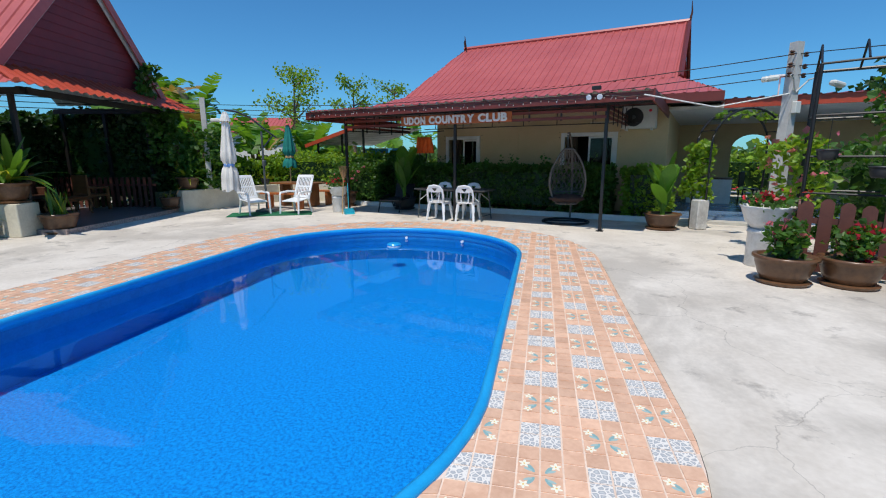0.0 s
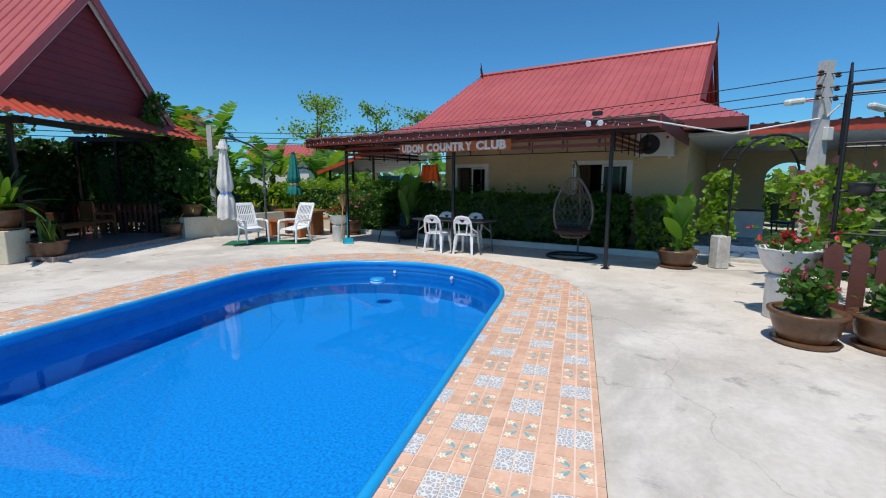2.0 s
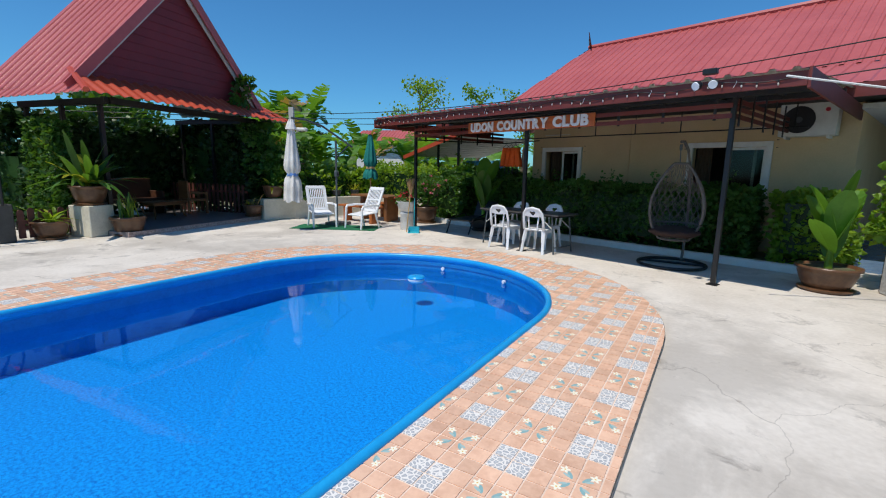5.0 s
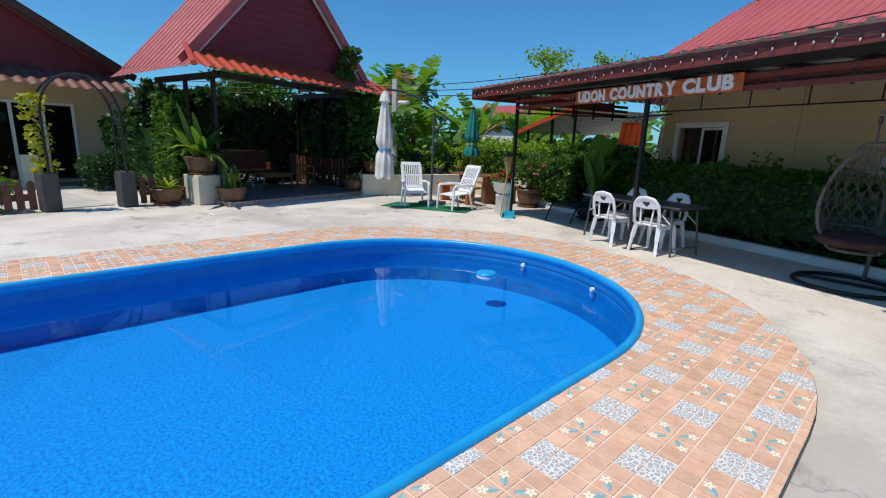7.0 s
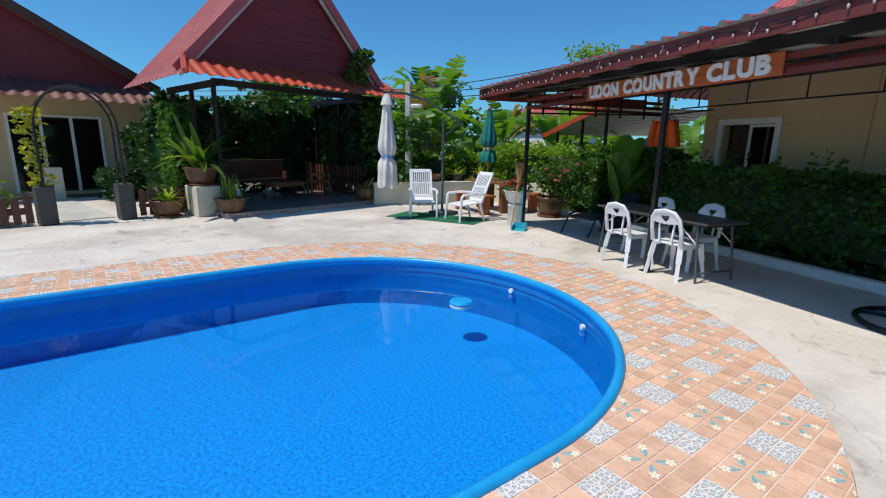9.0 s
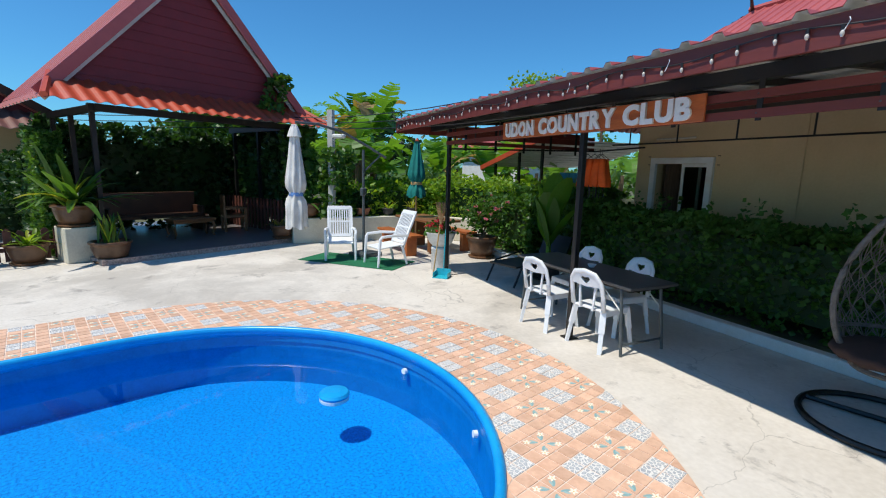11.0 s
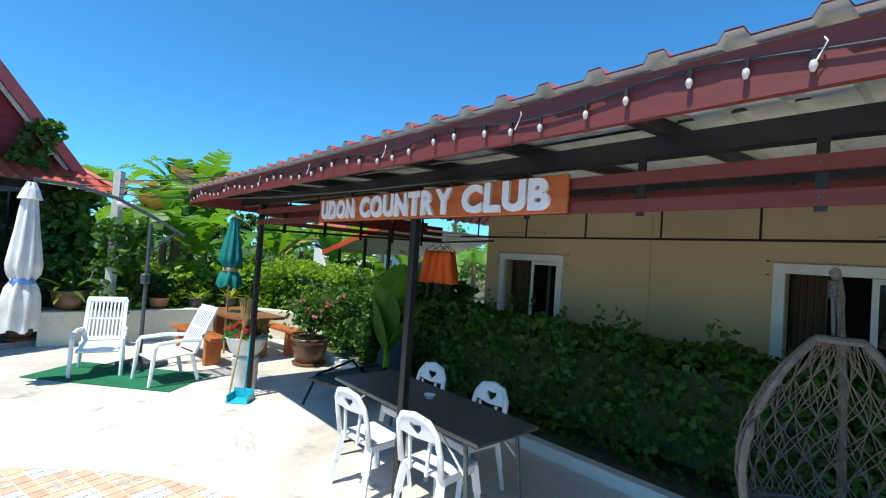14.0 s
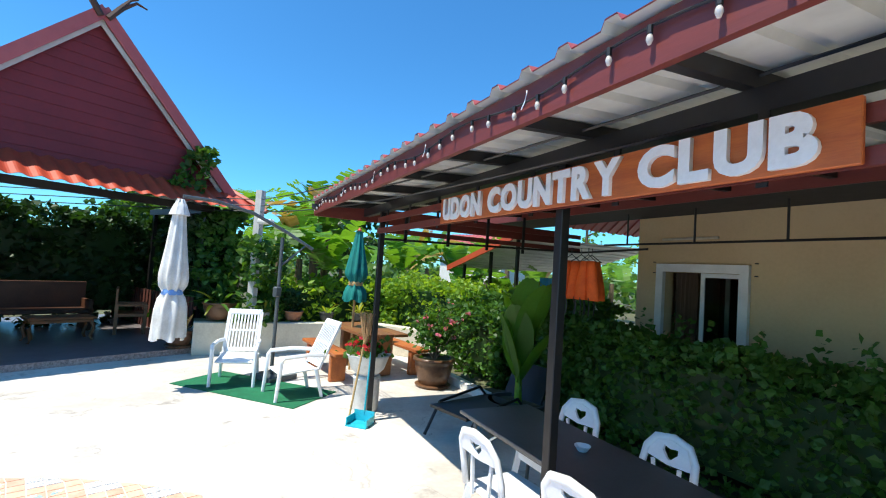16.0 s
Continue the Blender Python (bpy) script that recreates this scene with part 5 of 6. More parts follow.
# pavilion furniture
st_ = thing("wooden_sofa", "dark carved wooden bench in the pavilion shade", "bench", pose(-10.7, 10.4, 0.10, 0, 0, 90))
part("seat", bx((-1.1, -0.3, 0.38), (1.1, 0.3, 0.46), 0.01), "darkwood", st_)
part("backrest", box(B(), (0, 0.28, 0.72), (2.2, 0.06, 0.55), None, 0.01), "darkwood", st_)
for x in (-1.05, 1.05):
    part("side", box(B(), (x, 0, 0.33), (0.07, 0.6, 0.64), None, 0.01), "darkwood", st_)
for (x, y, rz) in ((-9.9, 12.0, 160),):
    wc = thing("wooden_armchair", "dark wooden armchair on the pavilion floor", "armchair", pose(x, y, 0.10, 0, 0, rz))
    part("seat", bx((-0.3, -0.28, 0.36), (0.3, 0.28, 0.43), 0.01), "wood", wc)
    part("backrest", box(B(), (0, 0.26, 0.70), (0.6, 0.05, 0.5), None, 0.01), "wood", wc)
    for sx in (-0.28, 0.28):
        part("armrest", bx((sx - 0.035, -0.28, 0.58), (sx + 0.035, 0.28, 0.62)), "wood", wc)
        for sy in (-0.25, 0.25):
            part("leg", bx((sx - 0.03, sy - 0.03, 0), (sx + 0.03, sy + 0.03, 0.58)), "wood", wc)
ct = thing("coffee_table", "low varnished wooden table with curved legs", "table", pose(-9.5, 10.7, 0.10, 0, 0, 90))
part("tabletop", box(B(), (0, 0, 0.42), (1.0, 0.5, 0.05), None, 0.012), "wood", ct)
part("apron", box(B(), (0, 0, 0.37), (0.92, 0.42, 0.06)), "wood", ct)
for sx in (-1, 1):
    for sy in (-1, 1):
        part("leg", tube(B(), [(sx * 0.42, sy * 0.18, 0.38), (sx * 0.47, sy * 0.21, 0.24), (sx * 0.43, sy * 0.18, 0.08), (sx * 0.47, sy * 0.21, 0.0)], 0.035, 8, 0.025), "wood", ct)
# vines and hedges round the pavilion
def vine(label, a, b, k, seed, leaf="leafd", size=0.13, lump=0.3):
    h = thing("vine", label, "climbing plant")
    v, f = leaves(inbox(k, a, b, seed, lump), size, seed=seed)
    tagged(raw("foliage", v, f, leaf, h), kind="stuff")
    return h
# solid cores of these two also block light from behind the pavilion
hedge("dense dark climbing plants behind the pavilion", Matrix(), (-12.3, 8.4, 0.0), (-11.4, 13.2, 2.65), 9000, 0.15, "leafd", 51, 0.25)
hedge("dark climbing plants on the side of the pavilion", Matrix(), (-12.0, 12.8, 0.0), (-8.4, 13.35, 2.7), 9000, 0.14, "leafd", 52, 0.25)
vine("leafy climber hanging from the pavilion corner", (-8.5, 12.6, 1.4), (-7.9, 13.2, 2.75), 900, 53, "leaf", 0.14, 0.25)
vine("green climber on the gable edge", (-8.12, 12.0, 3.05), (-7.98, 12.5, 3.85), 260, 54, "leaf", 0.13, 0.25)
vine("small-leaved creeper on the pavilion end trellis", (-9.9, 7.9, 0.05), (-8.95, 8.25, 2.35), 4500, 55, "leaf", 0.085, 0.12)
vine("leafy climber round the pole by the pavilion", (-7.75, 12.7, 0.6), (-6.9, 13.6, 2.2), 900, 57, "leaf", 0.15, 0.3)
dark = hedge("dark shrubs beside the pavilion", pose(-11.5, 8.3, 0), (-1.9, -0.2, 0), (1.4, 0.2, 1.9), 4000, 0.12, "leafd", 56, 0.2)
fn = thing("picket_fence", "brown picket fence behind the pavilion seats", "fence", Matrix(), kind="structure")
for k in range(26):
    part("picket", bx((-8.7 - k * 0.16, 12.62, 0.10), (-8.61 - k * 0.16, 12.645, 0.95)), "fence", fn)
part("rail", bx((-12.9, 12.646, 0.7), (-8.5, 12.67, 0.76)), "fence", fn)


# ---- arches and fences ----
def picket_run(label, a, b, h, gapw=0.17, w=0.11, post=None):
    f = thing("board_fence", label, "fence", Matrix(), kind="structure")
    a, b = Vector(a), Vector(b)
    d = b - a
    m = pose(a.x, a.y, 0, 0, 0, math.degrees(math.atan2(d.y, d.x)))
    L, k = d.length, 0
    x = 0.0
    while x < L:
        bm = B()
        hh = h + 0.03 * math.sin(k * 1.7)
        t = 0.022
        out = [(x, 0.05), (x + w, 0.05), (x + w, hh - 0.05), (x + w * 0.75, hh - 0.01), (x + w / 2, hh), (x + w * 0.25, hh - 0.01), (x, hh - 0.05)]
        f0 = [bm.verts.new((q[0], 0, q[1])) for q in out]
        f1 = [bm.verts.new((q[0], t, q[1])) for q in out]
        bm.faces.new(f0), bm.faces.new(f1[::-1])
        for i in range(7):
            bm.faces.new((f0[i], f1[i], f1[(i + 1) % 7], f0[(i + 1) % 7]))
        bmesh.ops.transform(bm, matrix=m, verts=bm.verts)
        part("board", bm, "fence", f)
        x += gapw
        k += 1
    for z in (0.25, h - 0.25):
        part("rail", box(B(), (L / 2, 0.045, z), (L, 0.04, 0.07), m), "fence", f)
    return f


def arch(label, m, width, legtop, rise, depth, base_h):
    """Garden arch: two steel hoops joined by rungs. Its legs stand apart along x."""
    a = thing("garden_arch", label, "garden arch", m)
    hoops = []
    for y in (-depth / 2, depth / 2):
        p = [(-width / 2, y, base_h)] + [(-width / 2 * math.cos(math.pi * k / 16), y, legtop + rise * math.sin(math.pi * k / 16)) for k in range(17)] + [(width / 2, y, base_h)]
        part("hoop", tube(B(), p, 0.022, 7), "black", a, "black steel hoop")
        hoops.append(p)
    for k in range(1, 18, 2):
        part("rung", tube(B(), [hoops[0][k], hoops[1][k]], 0.013, 5), "black", a)
    for s in (0, -1):
        x = hoops[0][s][0]
        for j in range(4):
            z = base_h + 0.15 + j * (legtop - base_h) / 4
            part("rung", tube(B(), [(x, -depth / 2, z), (x, depth / 2, z)], 0.013, 5), "black", a)
    return a


arch("black steel garden arch with creeper before the terrace", pose(6.1, 9.35, 0, 0, 0, 12), 1.75, 1.75, 0.72, 0.4, 0.0)
for (x, y) in ((5.22, 9.05), (7.0, 9.42)):
    pl = thing("arch_pillar", "weathered white concrete block at the arch foot", "pillar", pose(x, y, 0, 0, 0, 12))
    part("block", box(B(), (0, 0, 0.31), (0.26, 0.24, 0.62), None, 0.02), "pillar", pl)
vine("light green creeper climbing the terrace arch", (5.05, 9.1, 0.6), (5.5, 9.5, 1.75), 700, 61, "leafy", 0.11, 0.2)
vine("thin creeper over the top of the arch", (5.6, 9.25, 2.28), (6.7, 9.45, 2.42), 110, 62, "leafy", 0.09, 0.1)
arch("black steel garden arch with yellow creeper by the path", pose(-9.1, 6.27, 0, 0, 0, 86), 1.22, 1.75, 0.75, 0.5, 0.7)
for (x, y) in ((-9.12, 5.66), (-8.98, 6.88)):
    pl = thing("arch_pillar", "dark painted concrete pillar at the arch foot", "pillar", pose(x, y, 0))
    part("block", box(B(), (0, 0, 0.36), (0.32, 0.28, 0.72), None, 0.02), "darkpillar", pl)
vine("yellow-leaved creeper on the arch leg", (-9.25, 5.5, 0.7), (-8.95, 5.8, 2.0), 260, 63, "croton", 0.10, 0.15)
picket_run("brown picket fence by the path arch", (-9.2, 4.0, 0), (-9.1, 5.45, 0), 0.55)
picket_run("brown picket fence beside the pavilion corner", (-8.9, 7.1, 0), (-8.85, 8.0, 0), 0.6)
picket_run("tall brown board fence by the flower pots", (4.45, 5.3, 0), (6.2, 3.9, 0), 0.95, 0.2, 0.14)
picket_run("brown board fence end by the urn", (4.45, 5.3, 0), (4.9, 5.9, 0), 0.95, 0.2, 0.14)
hedge("rose bushes by the path arch", pose(-9.6, 4.7, 0), (-0.3, -0.7, 0), (0.3, 0.4, 1.0), 900, 0.1, "leafy", 64, 0.2)
pth = thing("path", "pale concrete path through the arch", "path", Matrix(), kind="structure")
part("slab", bx((-14.0, 5.9, 0), (-9.3, 6.75, 0.02)), "path", pth)
# pergola with climbing plants
pg = thing("pergola", "black steel pergola overgrown with climbers", "pergola", Matrix())
PGP = [(4.95, 5.95), (5.35, 6.55), (6.9, 5.4), (6.3, 4.6)]
for x, y in PGP:
    part("post", tube(B(), [(x, y, 0), (x, y, 2.72)], 0.025, 8), "black", pg)
for z in (1.0, 1.5, 2.05, 2.72):
    for (a, b) in ((0, 1), (1, 2), (2, 3), (3, 0)):
        part("bar", tube(B(), [(*PGP[a], z), (*PGP[b], z)], 0.016, 6), "black", pg)
for k in range(5):
    t = k / 4
    a, b = Vector((*PGP[0], 2.74)).lerp(Vector((*PGP[3], 2.74)), t), Vector((*PGP[1], 2.74)).lerp(Vector((*PGP[2], 2.74)), t)
    part("roof_bow", tube(B(), [a, (a + b) / 2 + Vector((0, 0, 0.28)), b], 0.014, 6), "black", pg)
vine("climbing plant on the pergola", (5.9, 4.6, 0.5), (6.9, 5.9, 2.6), 2600, 65, "leaf", 0.1, 0.45)
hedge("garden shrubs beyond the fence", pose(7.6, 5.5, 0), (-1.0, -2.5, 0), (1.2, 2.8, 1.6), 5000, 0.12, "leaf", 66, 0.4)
for (x, y, z) in ((5.05, 5.75, 1.42), (5.4, 5.3, 1.2)):
    hp = thing("hanging_pot", "black plastic pot hung on the pergola", "plant pot", pose(x, y, z))
    pot(hp, 0.13, 0.18, "blackpot", False)
    part("hook", tube(B(), [(0, 0, 0.16), (0, 0, 0.6)], 0.005, 4), "black", hp)
# power pole, street lamps and wires
pole = thing("power_pole", "square concrete power pole with insulators and lamps", "power pole", pose(6.0, 7.95, 0, 0, 0, 20))
bm = B()
for a, b, w0, w1 in (((0, 0, 0), (0, 0, 3.45), 0.20, 0.15),):
    v = [bm.verts.new((sx * w / 2, sy * w / 2, z)) for z, w in ((0, w0), (3.45, w1)) for sx, sy in ((-1, -1), (1, -1), (1, 1), (-1, 1))]
    for i in range(4):
        bm.faces.new((v[i], v[(i + 1) % 4], v[4 + (i + 1) % 4], v[4 + i]))
    bm.faces.new(v[4:])
part("shaft", bm, "pole", pole)
for z in (3.25, 3.05, 2.9):
    for s in (-1, 1):
        part("insulator", lathe(B(), [(0.02, -0.04), (0.045, -0.02), (0.02, 0), (0.045, 0.02), (0.02, 0.04)], 10), "darkwood", pole).matrix_basis = pose(s * 0.18, -0.06, z)
        part("bracket", tube(B(), [(0, -0.06, z), (s * 0.18, -0.06, z)], 0.012, 5), "grey_steel", pole)
for s in (-1, 1):
    part("lamp_arm", tube(B(), [(0, -0.08, 2.6), (s * 0.2, -0.15, 2.82), (s * 0.34, -0.2, 2.86)], 0.014, 6), "pole", pole)
    part("lamp_head", box(B(), (s * 0.45, -0.22, 2.86), (0.32, 0.13, 0.09), pose(0, 0, 0, 0, s * 8, 0), 0.03), "ac", pole, "grey street lamp head")
part("meter", box(B(), (0.02, -0.12, 2.35), (0.13, 0.08, 0.2), None, 0.01), "ac", pole)
an = thing("tv_aerial", "white roof aerial on a short mast", "aerial", HM @ pose(10.0, 6.2, 2.9))
part("mast", tube(B(), [(0, 0, 0), (0, 0, 0.75)], 0.02, 6), "frame", an)
part("panel", box(B(), (0, 0, 0.75), (0.5, 0.2, 0.06), None, 0.01), "frame", an)
wires = thing("power_lines", "black overhead power lines from pole to pole", "power lines", Matrix())
for k, z in enumerate((3.25, 3.05, 2.9)):
    a, b = Vector((6.0, 7.9, z)), Vector((-7.1, 13.0, 3.0 - k * 0.12))
    part("wire", tube(B(), [a.lerp(b, t / 12) - Vector((0, 0, 0.35 * math.sin(math.pi * t / 12))) for t in range(13)], 0.008, 4), "black", wires)
    b = Vector((22, 2.0, z + 0.8))
    part("wire", tube(B(), [a, a.lerp(b, 0.5) - Vector((0, 0, 0.1)), b], 0.008, 4), "black", wires)
    a, b = Vector((-7.1, 13.0, 3.0 - k * 0.12)), Vector((-30, 2, 4.0 - k * 0.22))
    part("wire", tube(B(), [a.lerp(b, t / 8) - Vector((0, 0, 0.3 * math.sin(math.pi * t / 8))) for t in range(9)], 0.01, 4), "black", wires)
part("wire", tube(B(), [(3.2, 7.4, 2.52), (4.6, 7.75, 2.35), (6.0, 7.9, 2.6)], 0.012, 5), "frame", wires, "white cable")
p2 = thing("power_pole", "concrete power pole among the banana plants", "power pole", pose(-7.1, 13.0, 0, 0, 0, 20))
part("shaft", bx((-0.065, -0.065, 0), (0.065, 0.065, 3.18)), "pole", p2)
part("lamp_head", box(B(), (0.35, -0.25, 2.55), (0.32, 0.14, 0.1), None, 0.03), "ac", p2)
part("lamp_arm", tube(B(), [(0, 0, 2.4), (0.3, -0.2, 2.55)], 0.015, 5), "pole", p2)

# ---- bungalow by the path ----
bg = thing("bungalow", "cream bungalow with brown roof and maroon gable", "house", Matrix())
part("front_wall", wall_run(B(), 0, 9.5, 0, 0.15, 2.9, [(5.89, 7.99, 0.1, 2.15), (1.2, 2.6, 0.9, 2.05)]), "wall", bg).matrix_basis = pose(-15.0, 0.0, 0, 0, 0, 90)
part("side_wall", bx((-22, 9.3, 0), (-15.15, 9.45, 2.9)), "wall", bg)
# near-black backing paints the unlit room behind the glass
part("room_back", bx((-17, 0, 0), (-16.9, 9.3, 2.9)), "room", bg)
d = tagged(part("door", bx((-15.06, 5.93, 0.1), (-15.03, 7.95, 2.1)), "glass", bg), "dark sliding glass door")
for y in (5.89, 6.57, 7.25, 7.94):
    part("door_frame", bx((-15.0, y, 0.1), (-14.95, y + 0.07, 2.15)), "frame", d)
part("door_frame", bx((-15.0, 5.89, 2.15), (-14.95, 8.01, 2.22)), "frame", d)
part("pane", bx((-15.06, 1.25, 0.95), (-15.03, 2.55, 2.0)), "glass", bg)
slope("roof_skirt", (-13.4, 0.0, 2.55), (-13.4, 9.4, 2.55), (-14.6, 9.0, 3.1), (-14.6, 0.0, 3.1), parent=bg, material="roofb", pitch=0.28, amp=0.05, wavy=True, under="under")
bm = B()
bm.faces.new([bm.verts.new(q) for q in ((-14.5, -0.4, 3.05), (-14.5, 9.2, 3.05), (-14.5, 4.4, 5.75))])
part("gable_wall", bm, "gable", bg, "maroon boarded gable")
for s in (-1, 1):
    a, b = Vector((-14.2, 4.4, 5.85)), Vector((-14.2, 4.4 + s * 5.0, 3.05))
    bm = B()
    box(bm, (0, 0, 0), ((b - a).length, 0.05, 0.2), Matrix.Translation((a + b) / 2) @ (b - a).to_track_quat("X", "Z").to_matrix().to_4x4())
    part("bargeboard", bm, "darkwood", bg)
slope("roof_slope", (-14.2, 9.4, 3.05), (-22, 9.4, 3.05), (-22, 4.4, 5.85), (-14.2, 4.4, 5.85), parent=bg)
for y in (5.9, 7.6):
    q = thing("planter_block", "white block pillar beside the bungalow steps", "pillar", pose(-13.6, y + 0.6, 0))
    part("block", box(B(), (0, 0, 0.42), (0.35, 0.35, 0.85), None, 0.01), "planter", q)
hedge("round green bush before the bungalow", pose(-12.6, 8.0, 0), (-0.5, -0.7, 0.05), (0.5, 0.6, 0.85), 1500, 0.09, "leafd", 67, 0.2)

# ---- open shelter behind the canopy ----
sh = thing("open_shelter", "low open shelter with red-edged metal roof", "shelter", HM)
slope("roof_sheet", (-5.0, 3.5, 1.97), (-2.25, 3.5, 2.66), (-2.25, 7.5, 2.7), (-5.0, 7.5, 2.0), parent=sh, under="under")
bm = B()
a, b = Vector((-5.0, 3.46, 1.93)), Vector((-2.25, 3.46, 2.62))
box(bm, (0, 0, 0), ((b - a).length, 0.04, 0.13), Matrix.Translation((a + b) / 2) @ (b - a).to_track_quat("X", "Z").to_matrix().to_4x4())
part("fascia", bm, "roofo", sh, "orange-red roof edge")
for x in (-4.6, -3.4, -2.4):
    part("post", bx((x - 0.03, 3.7, 0), (x + 0.03, 3.76, 1.95 + (x + 5.0) * 0.25)), "black", sh)
tp = thing("blue_tarpaulin", "light blue sheet hung under the shelter", "tarpaulin", HM @ pose(-2.6, 5.2, 1.25))
bm = B()
n = 16
vs = [bm.verts.new((-0.9 + 1.8 * i / n, 0.08 * math.sin(i), z)) for z in (0, 0.6) for i in range(n + 1)]
for i in range(n):
    bm.faces.new((vs[i], vs[i + 1], vs[n + 2 + i], vs[n + 1 + i]))
part("sheet", bm, "tarp", tp)


# ---- banana plants, trees and distance ----
def banana(label, x, y, h, n, seed, lean=0.0):
    """Banana plant: a stout stem and a crown of long, split, arching leaves."""
    p = thing("banana_plant", label, "banana plant", pose(x, y, 0))
    g = random.Random(seed)
    part("stem", tube(B(), [(0, 0, 0), (lean * 0.5, 0, h * 0.5), (lean, 0, h)], 0.14, 10, 0.07), "bark", p)
    for k in range(n):
        az, rise = k * 2.4 + g.random() * 0.6, g.uniform(0.55, 1.35)
        ln, w = g.uniform(1.7, 2.5), g.uniform(0.34, 0.46)
        dr = ln * g.uniform(0.2, 0.75)
        d, s = Vector((math.cos(az), math.sin(az), 0)), Vector((-math.sin(az), math.cos(az), 0))
        mid = [Vector((lean, 0, h)) + d * ln * t * math.cos(rise) + Vector((0, 0, ln * t * math.sin(rise) - dr * t * t * t)) for t in [i / 20 for i in range(21)]]
        bm = B()
        for i in range(3, 20):
            t = i / 20
            ww = w * (math.sin(math.pi * min(1, (t - 0.12) * 1.1)) ** 0.5 if t > 0.13 else 0.3)
            tear = 0.0 if g.random() < 0.6 else g.uniform(0.1, 0.3) * (mid[i + 1] - mid[i]).length * 5
            for q in (-1, 1):
                e0 = mid[i] + s * q * ww + Vector((0, 0, 0.25 * ww - tear * 0.6))
                e1 = mid[i + 1] + s * q * ww * 0.97 + Vector((0, 0, 0.25 * ww - tear * 0.8))
                bm.faces.new([bm.verts.new(v) for v in (mid[i], e0, e1, mid[i + 1])])
        part("leaf", bm, "banana" if g.random() > 0.1 else "dryleaf", p)
    return p


for i, (x, y, h, n) in enumerate([(-8.1, 14.8, 1.9, 11), (-9.4, 16.6, 2.7, 11), (-11.3, 17.8, 3.3, 14), (-10.3, 17.0, 2.4, 11), (-12.3, 18.6, 2.6, 11), (-8.0, 19.2, 1.9, 10), (-8.3, 15.9, 1.5, 9), (-7.2, 17.4, 1.6, 9), (-5.8, 18.2, 1.4, 9), (-6.2, 20.4, 1.6, 9), (-4.8, 21.6, 1.5, 8), (-9.2, 21.5, 1.9, 9), (-12.0, 17.0, 1.9, 8), (-3.2, 23.5, 1.8, 9), (-7.0, 24.0, 1.8, 9), (-11.5, 15.2, 2.6, 9), (-1.6, 26.0, 2.0, 8)]):
    banana("green banana plant with broad torn leaves", x, y, h, n, 70 + i, 0.15 * math.sin(i))


def tree(label, x, y, h, r, seed, leaf="leafy", k=1800, size=0.22, sparse=0.5):
    t = thing("tree", label, "tree", pose(x, y, 0))
    g = random.Random(seed)
    bm = B()
    tube(bm, [(0, 0, 0), (g.uniform(-.2, .2), 0, h * 0.5), (0, g.uniform(-.2, .2), h * 0.95)], 0.05 * h * 0.5, 8, 0.02)
    ends = []
    for i in range(16):
        z = h * g.uniform(0.35, 0.95)
        a, q = g.uniform(0, 6.3), r * g.uniform(0.4, 1.0) * (1.15 - z / h * 0.6)
        tip = Vector((q * math.cos(a), q * math.sin(a), z + q * 0.45))
        tube(bm, [(0, 0, z), tip * 0.5 + Vector((0, 0, z * 0.5)), tip], 0.05, 5, 0.012)
        ends.append((Vector((0, 0, z)), tip))
    part("trunk", bm, "bark", t)
    pts = []
    for i in range(k):
        a, b = g.choice(ends)
        c = a.lerp(b, g.uniform(0.45, 1.1))
        pts.append((c.x + g.gauss(0, r * 0.13), c.y + g.gauss(0, r * 0.13), c.z + g.gauss(0, r * 0.09)))
    v, f = leaves(pts, size, seed=seed)
    tagged(raw("crown", v, f, leaf, t), kind="stuff")
    return t


tree("slender airy tree beyond the bananas", -9.0, 27.5, 6.6, 2.4, 91, "leafy", 1500, 0.16)
tree("slender airy tree beyond the bananas", -6.0, 29.5, 6.2, 1.9, 92, "leafy", 1000, 0.16)
tree("slender airy tree beyond the hedge", -3.6, 31.0, 6.2, 1.9, 93, "leafy", 900, 0.16)
tree("broad dark green tree beyond the pergola", 17.0, 17.0, 5.2, 2.8, 94, "leafd", 4200, 0.24)
tree("broad green tree beyond the pergola", 15.0, 9.5, 4.2, 2.2, 95, "leaf", 3000, 0.22)
tree("round green tree behind the pavilion", -19.0, 16.0, 5.0, 2.8, 96, "leaf", 2600, 0.25)
tree("round green tree behind the pavilion", -14.5, 22.0, 4.2, 2.6, 97, "leafd", 2600, 0.25)
far = thing("distant_trees", "far line of green trees and bushes", "trees", Matrix(), kind="stuff")
g = np.random.default_rng(9)
pts = []
for k in range(16000):
    a = g.uniform(-0.5, 3.9)
    R = g.uniform(30, 42)
    pts.append((R * math.cos(a), 8 + R * math.sin(a), (1.2 + 1.7 * (0.5 + 0.5 * noise.noise(Vector((a * 9, 0, 0)))) + 0.5 * noise.noise(Vector((a * 40, 3, 0)))) * g.random() ** 0.6))
v, f = leaves(pts, 0.55, seed=9)
tagged(raw("foliage", v, f, "distant", far), kind="stuff")
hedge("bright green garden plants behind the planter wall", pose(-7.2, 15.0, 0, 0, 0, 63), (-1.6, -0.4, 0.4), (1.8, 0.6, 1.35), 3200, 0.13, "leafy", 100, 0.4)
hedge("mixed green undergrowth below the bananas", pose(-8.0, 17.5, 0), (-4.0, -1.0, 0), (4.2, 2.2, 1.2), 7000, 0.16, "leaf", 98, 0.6)
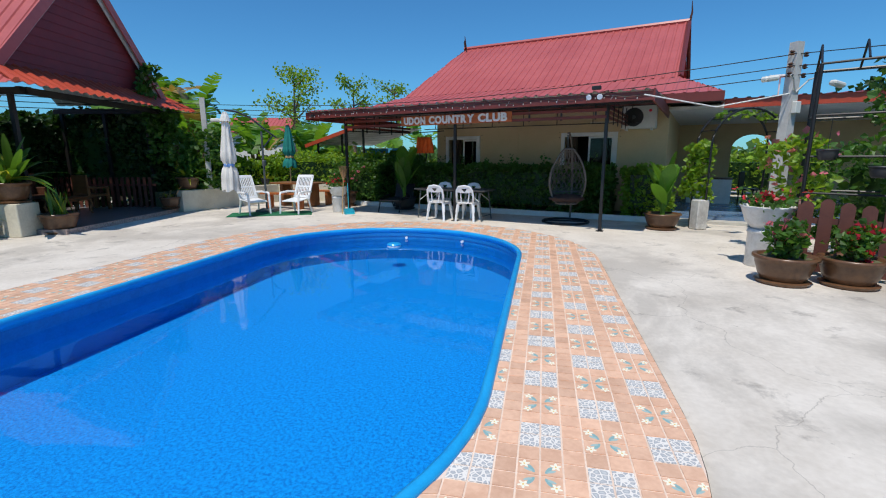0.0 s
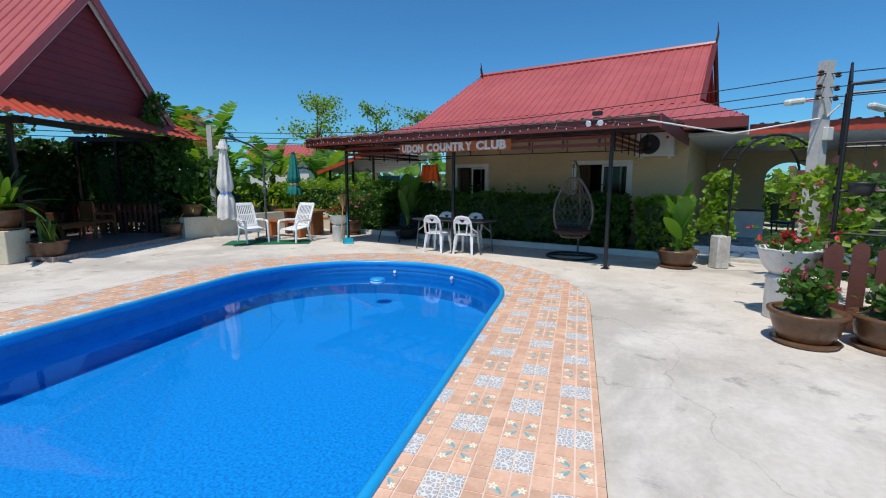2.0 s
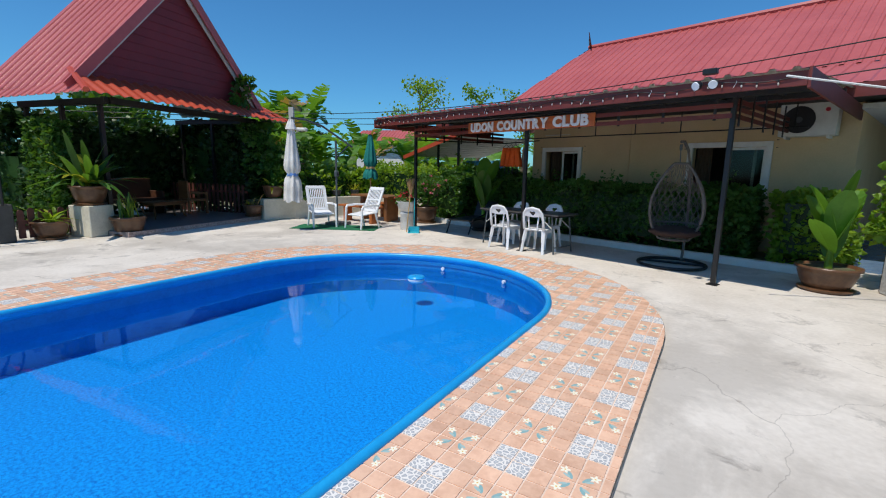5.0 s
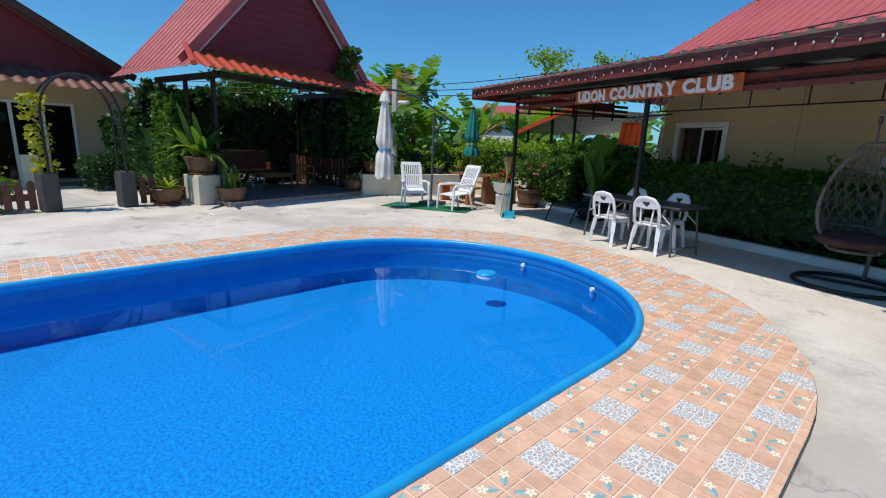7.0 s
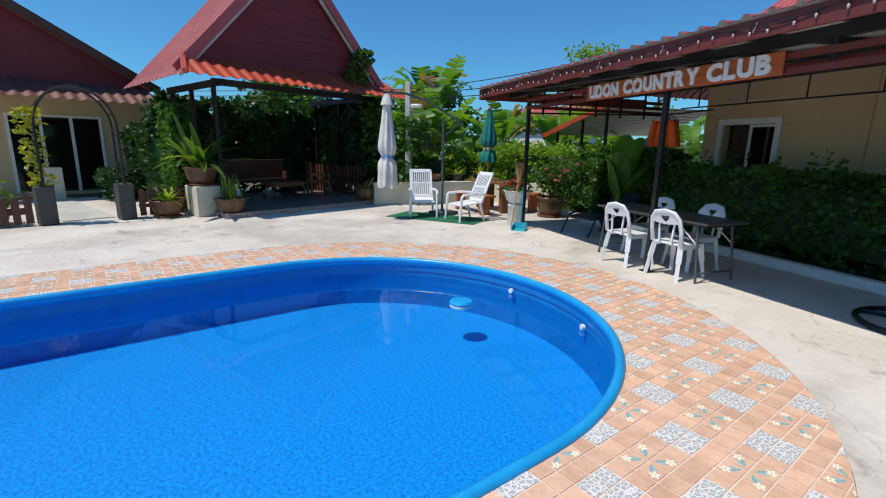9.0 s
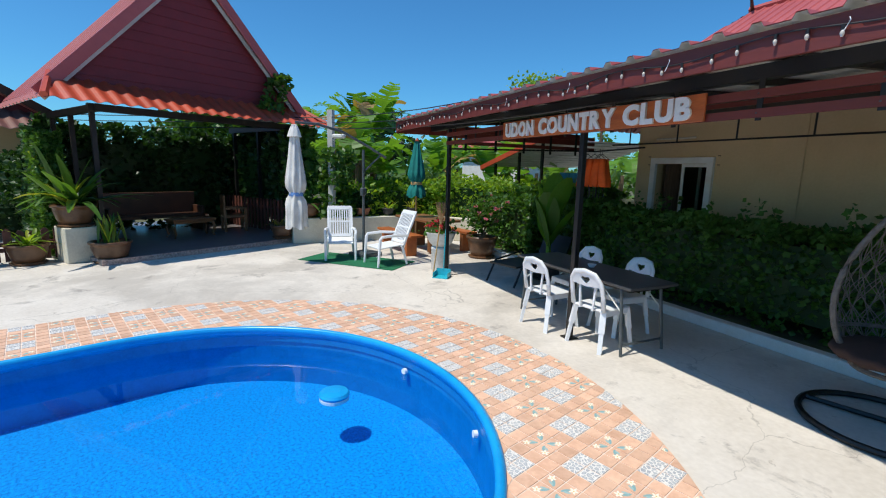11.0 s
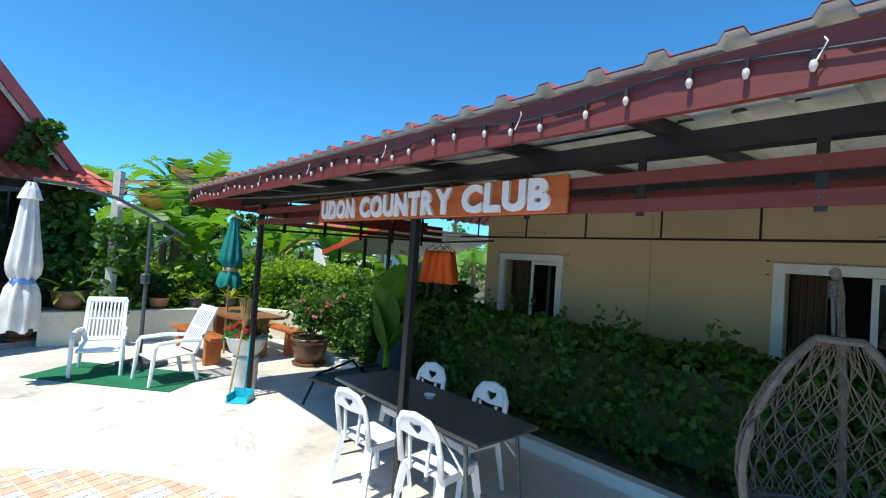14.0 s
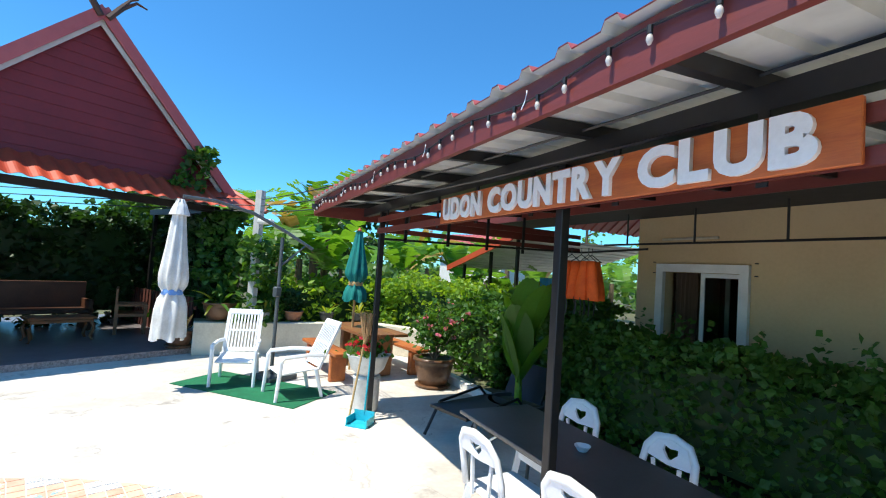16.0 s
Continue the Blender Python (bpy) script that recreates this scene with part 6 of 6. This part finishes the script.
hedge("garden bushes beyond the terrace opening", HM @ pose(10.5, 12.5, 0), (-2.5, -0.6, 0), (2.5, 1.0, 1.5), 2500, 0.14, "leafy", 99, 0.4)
fh = thing("far_house", "small far house with a red roof", "house", pose(-12.5, 31, 0))
part("wall", bx((-2, -1.5, 0), (2, 1.5, 3.2)), "frame", fh)
slope("roof_slope", (-2.4, -1.9, 3.1), (2.4, -1.9, 3.1), (2.4, 0, 4.1), (-2.4, 0, 4.1), parent=fh)
slope("roof_slope", (2.4, 1.9, 3.1), (-2.4, 1.9, 3.1), (-2.4, 0, 4.1), (2.4, 0, 4.1), parent=fh)

# ---- border tiles ----
PIT, JT, OX, OY = 0.1089, 0.005, 0.160, -0.081


def clampring(x, y):
    """Keep a tile corner between the coping and the border's edge."""
    c = Vector((0, min(0, max(-LEN, y))))
    d = Vector((x, y)) - c
    r = d.length
    return (c + d * (min(max(r, RI + 0.035), RO - 0.006) / max(r, 1e-6)))[:], r


store = {"terracotta": ([], [], []), "pebble": ([], [], []), "flowertile": ([], [], [])}
single = []
for i in range(-34, 33):
    for j in range(int((-LEN - RO) / PIT) - 1, 34):
        x, y = (i + 0.5) * PIT + OX, (j + 0.5) * PIT + OY
        _, r = clampring(x, y)
        if not (RI - 0.02 < r < RO + 0.04):
            continue
        a, b = PIT / 2 - JT, 0.0
        cs_ = [(-1, -1), (1, -1), (1, 1), (-1, 1)]
        q = [clampring(x + sx * a, y + sy * a)[0] for sx, sy in cs_]
        ar = abs((q[2][0] - q[0][0]) * (q[3][1] - q[1][1]) - (q[3][0] - q[1][0]) * (q[2][1] - q[0][1])) / 2
        if ar < 0.0012:
            continue
        mi, mj = i % 3, j % 3
        kind = "terracotta"
        if mi < 2 and mj < 2:
            kind = "pebble" if (i // 3 + j // 3) % 2 else "flowertile"
        fx, fy = (1 if mi == 1 else -1), (1 if mj == 1 else -1)
        uv = [((0.5 + 0.5 * sx * fx), (0.5 + 0.5 * sy * fy)) for sx, sy in cs_]
        near = -2.6 < y < -0.6 and x > 0 and len(single) < 300
        if near:
            single.append((kind, q, uv))
            continue
        V, Fc, UV = store[kind]
        n = len(V)
        V += [(*p, 0.043) for p in q] + [(*p, 0.034) for p in q]
        Fc += [(n, n + 1, n + 2, n + 3)] + [(n + k, n + 4 + k, n + 4 + (k + 1) % 4, n + (k + 1) % 4) for k in range(4)]
        UV += uv + [(0.05, 0.95)] * 16
for kind, (V, Fc, UV) in store.items():
    ob = raw("tiles", V, Fc, kind, deck)
    tagged(ob, {"terracotta": "plain peach tiles", "pebble": "grey pebble-patterned tiles", "flowertile": "peach tiles with white blossoms"}[kind], kind="stuff")
    lay = ob.data.uv_layers.new(name="UVMap")
    lay.data.foreach_set("uv", [c for p in UV for c in p])
for kind, q, uv in single:
    ob = raw("tile", [(*p, 0.043) for p in q] + [(*p, 0.034) for p in q], [(0, 1, 2, 3)] + [(k, 4 + k, 4 + (k + 1) % 4, (k + 1) % 4) for k in range(4)], kind, deck)
    lay = ob.data.uv_layers.new(name="UVMap")
    lay.data.foreach_set("uv", [c for p in uv + [(0.05, 0.95)] * 16 for c in p])
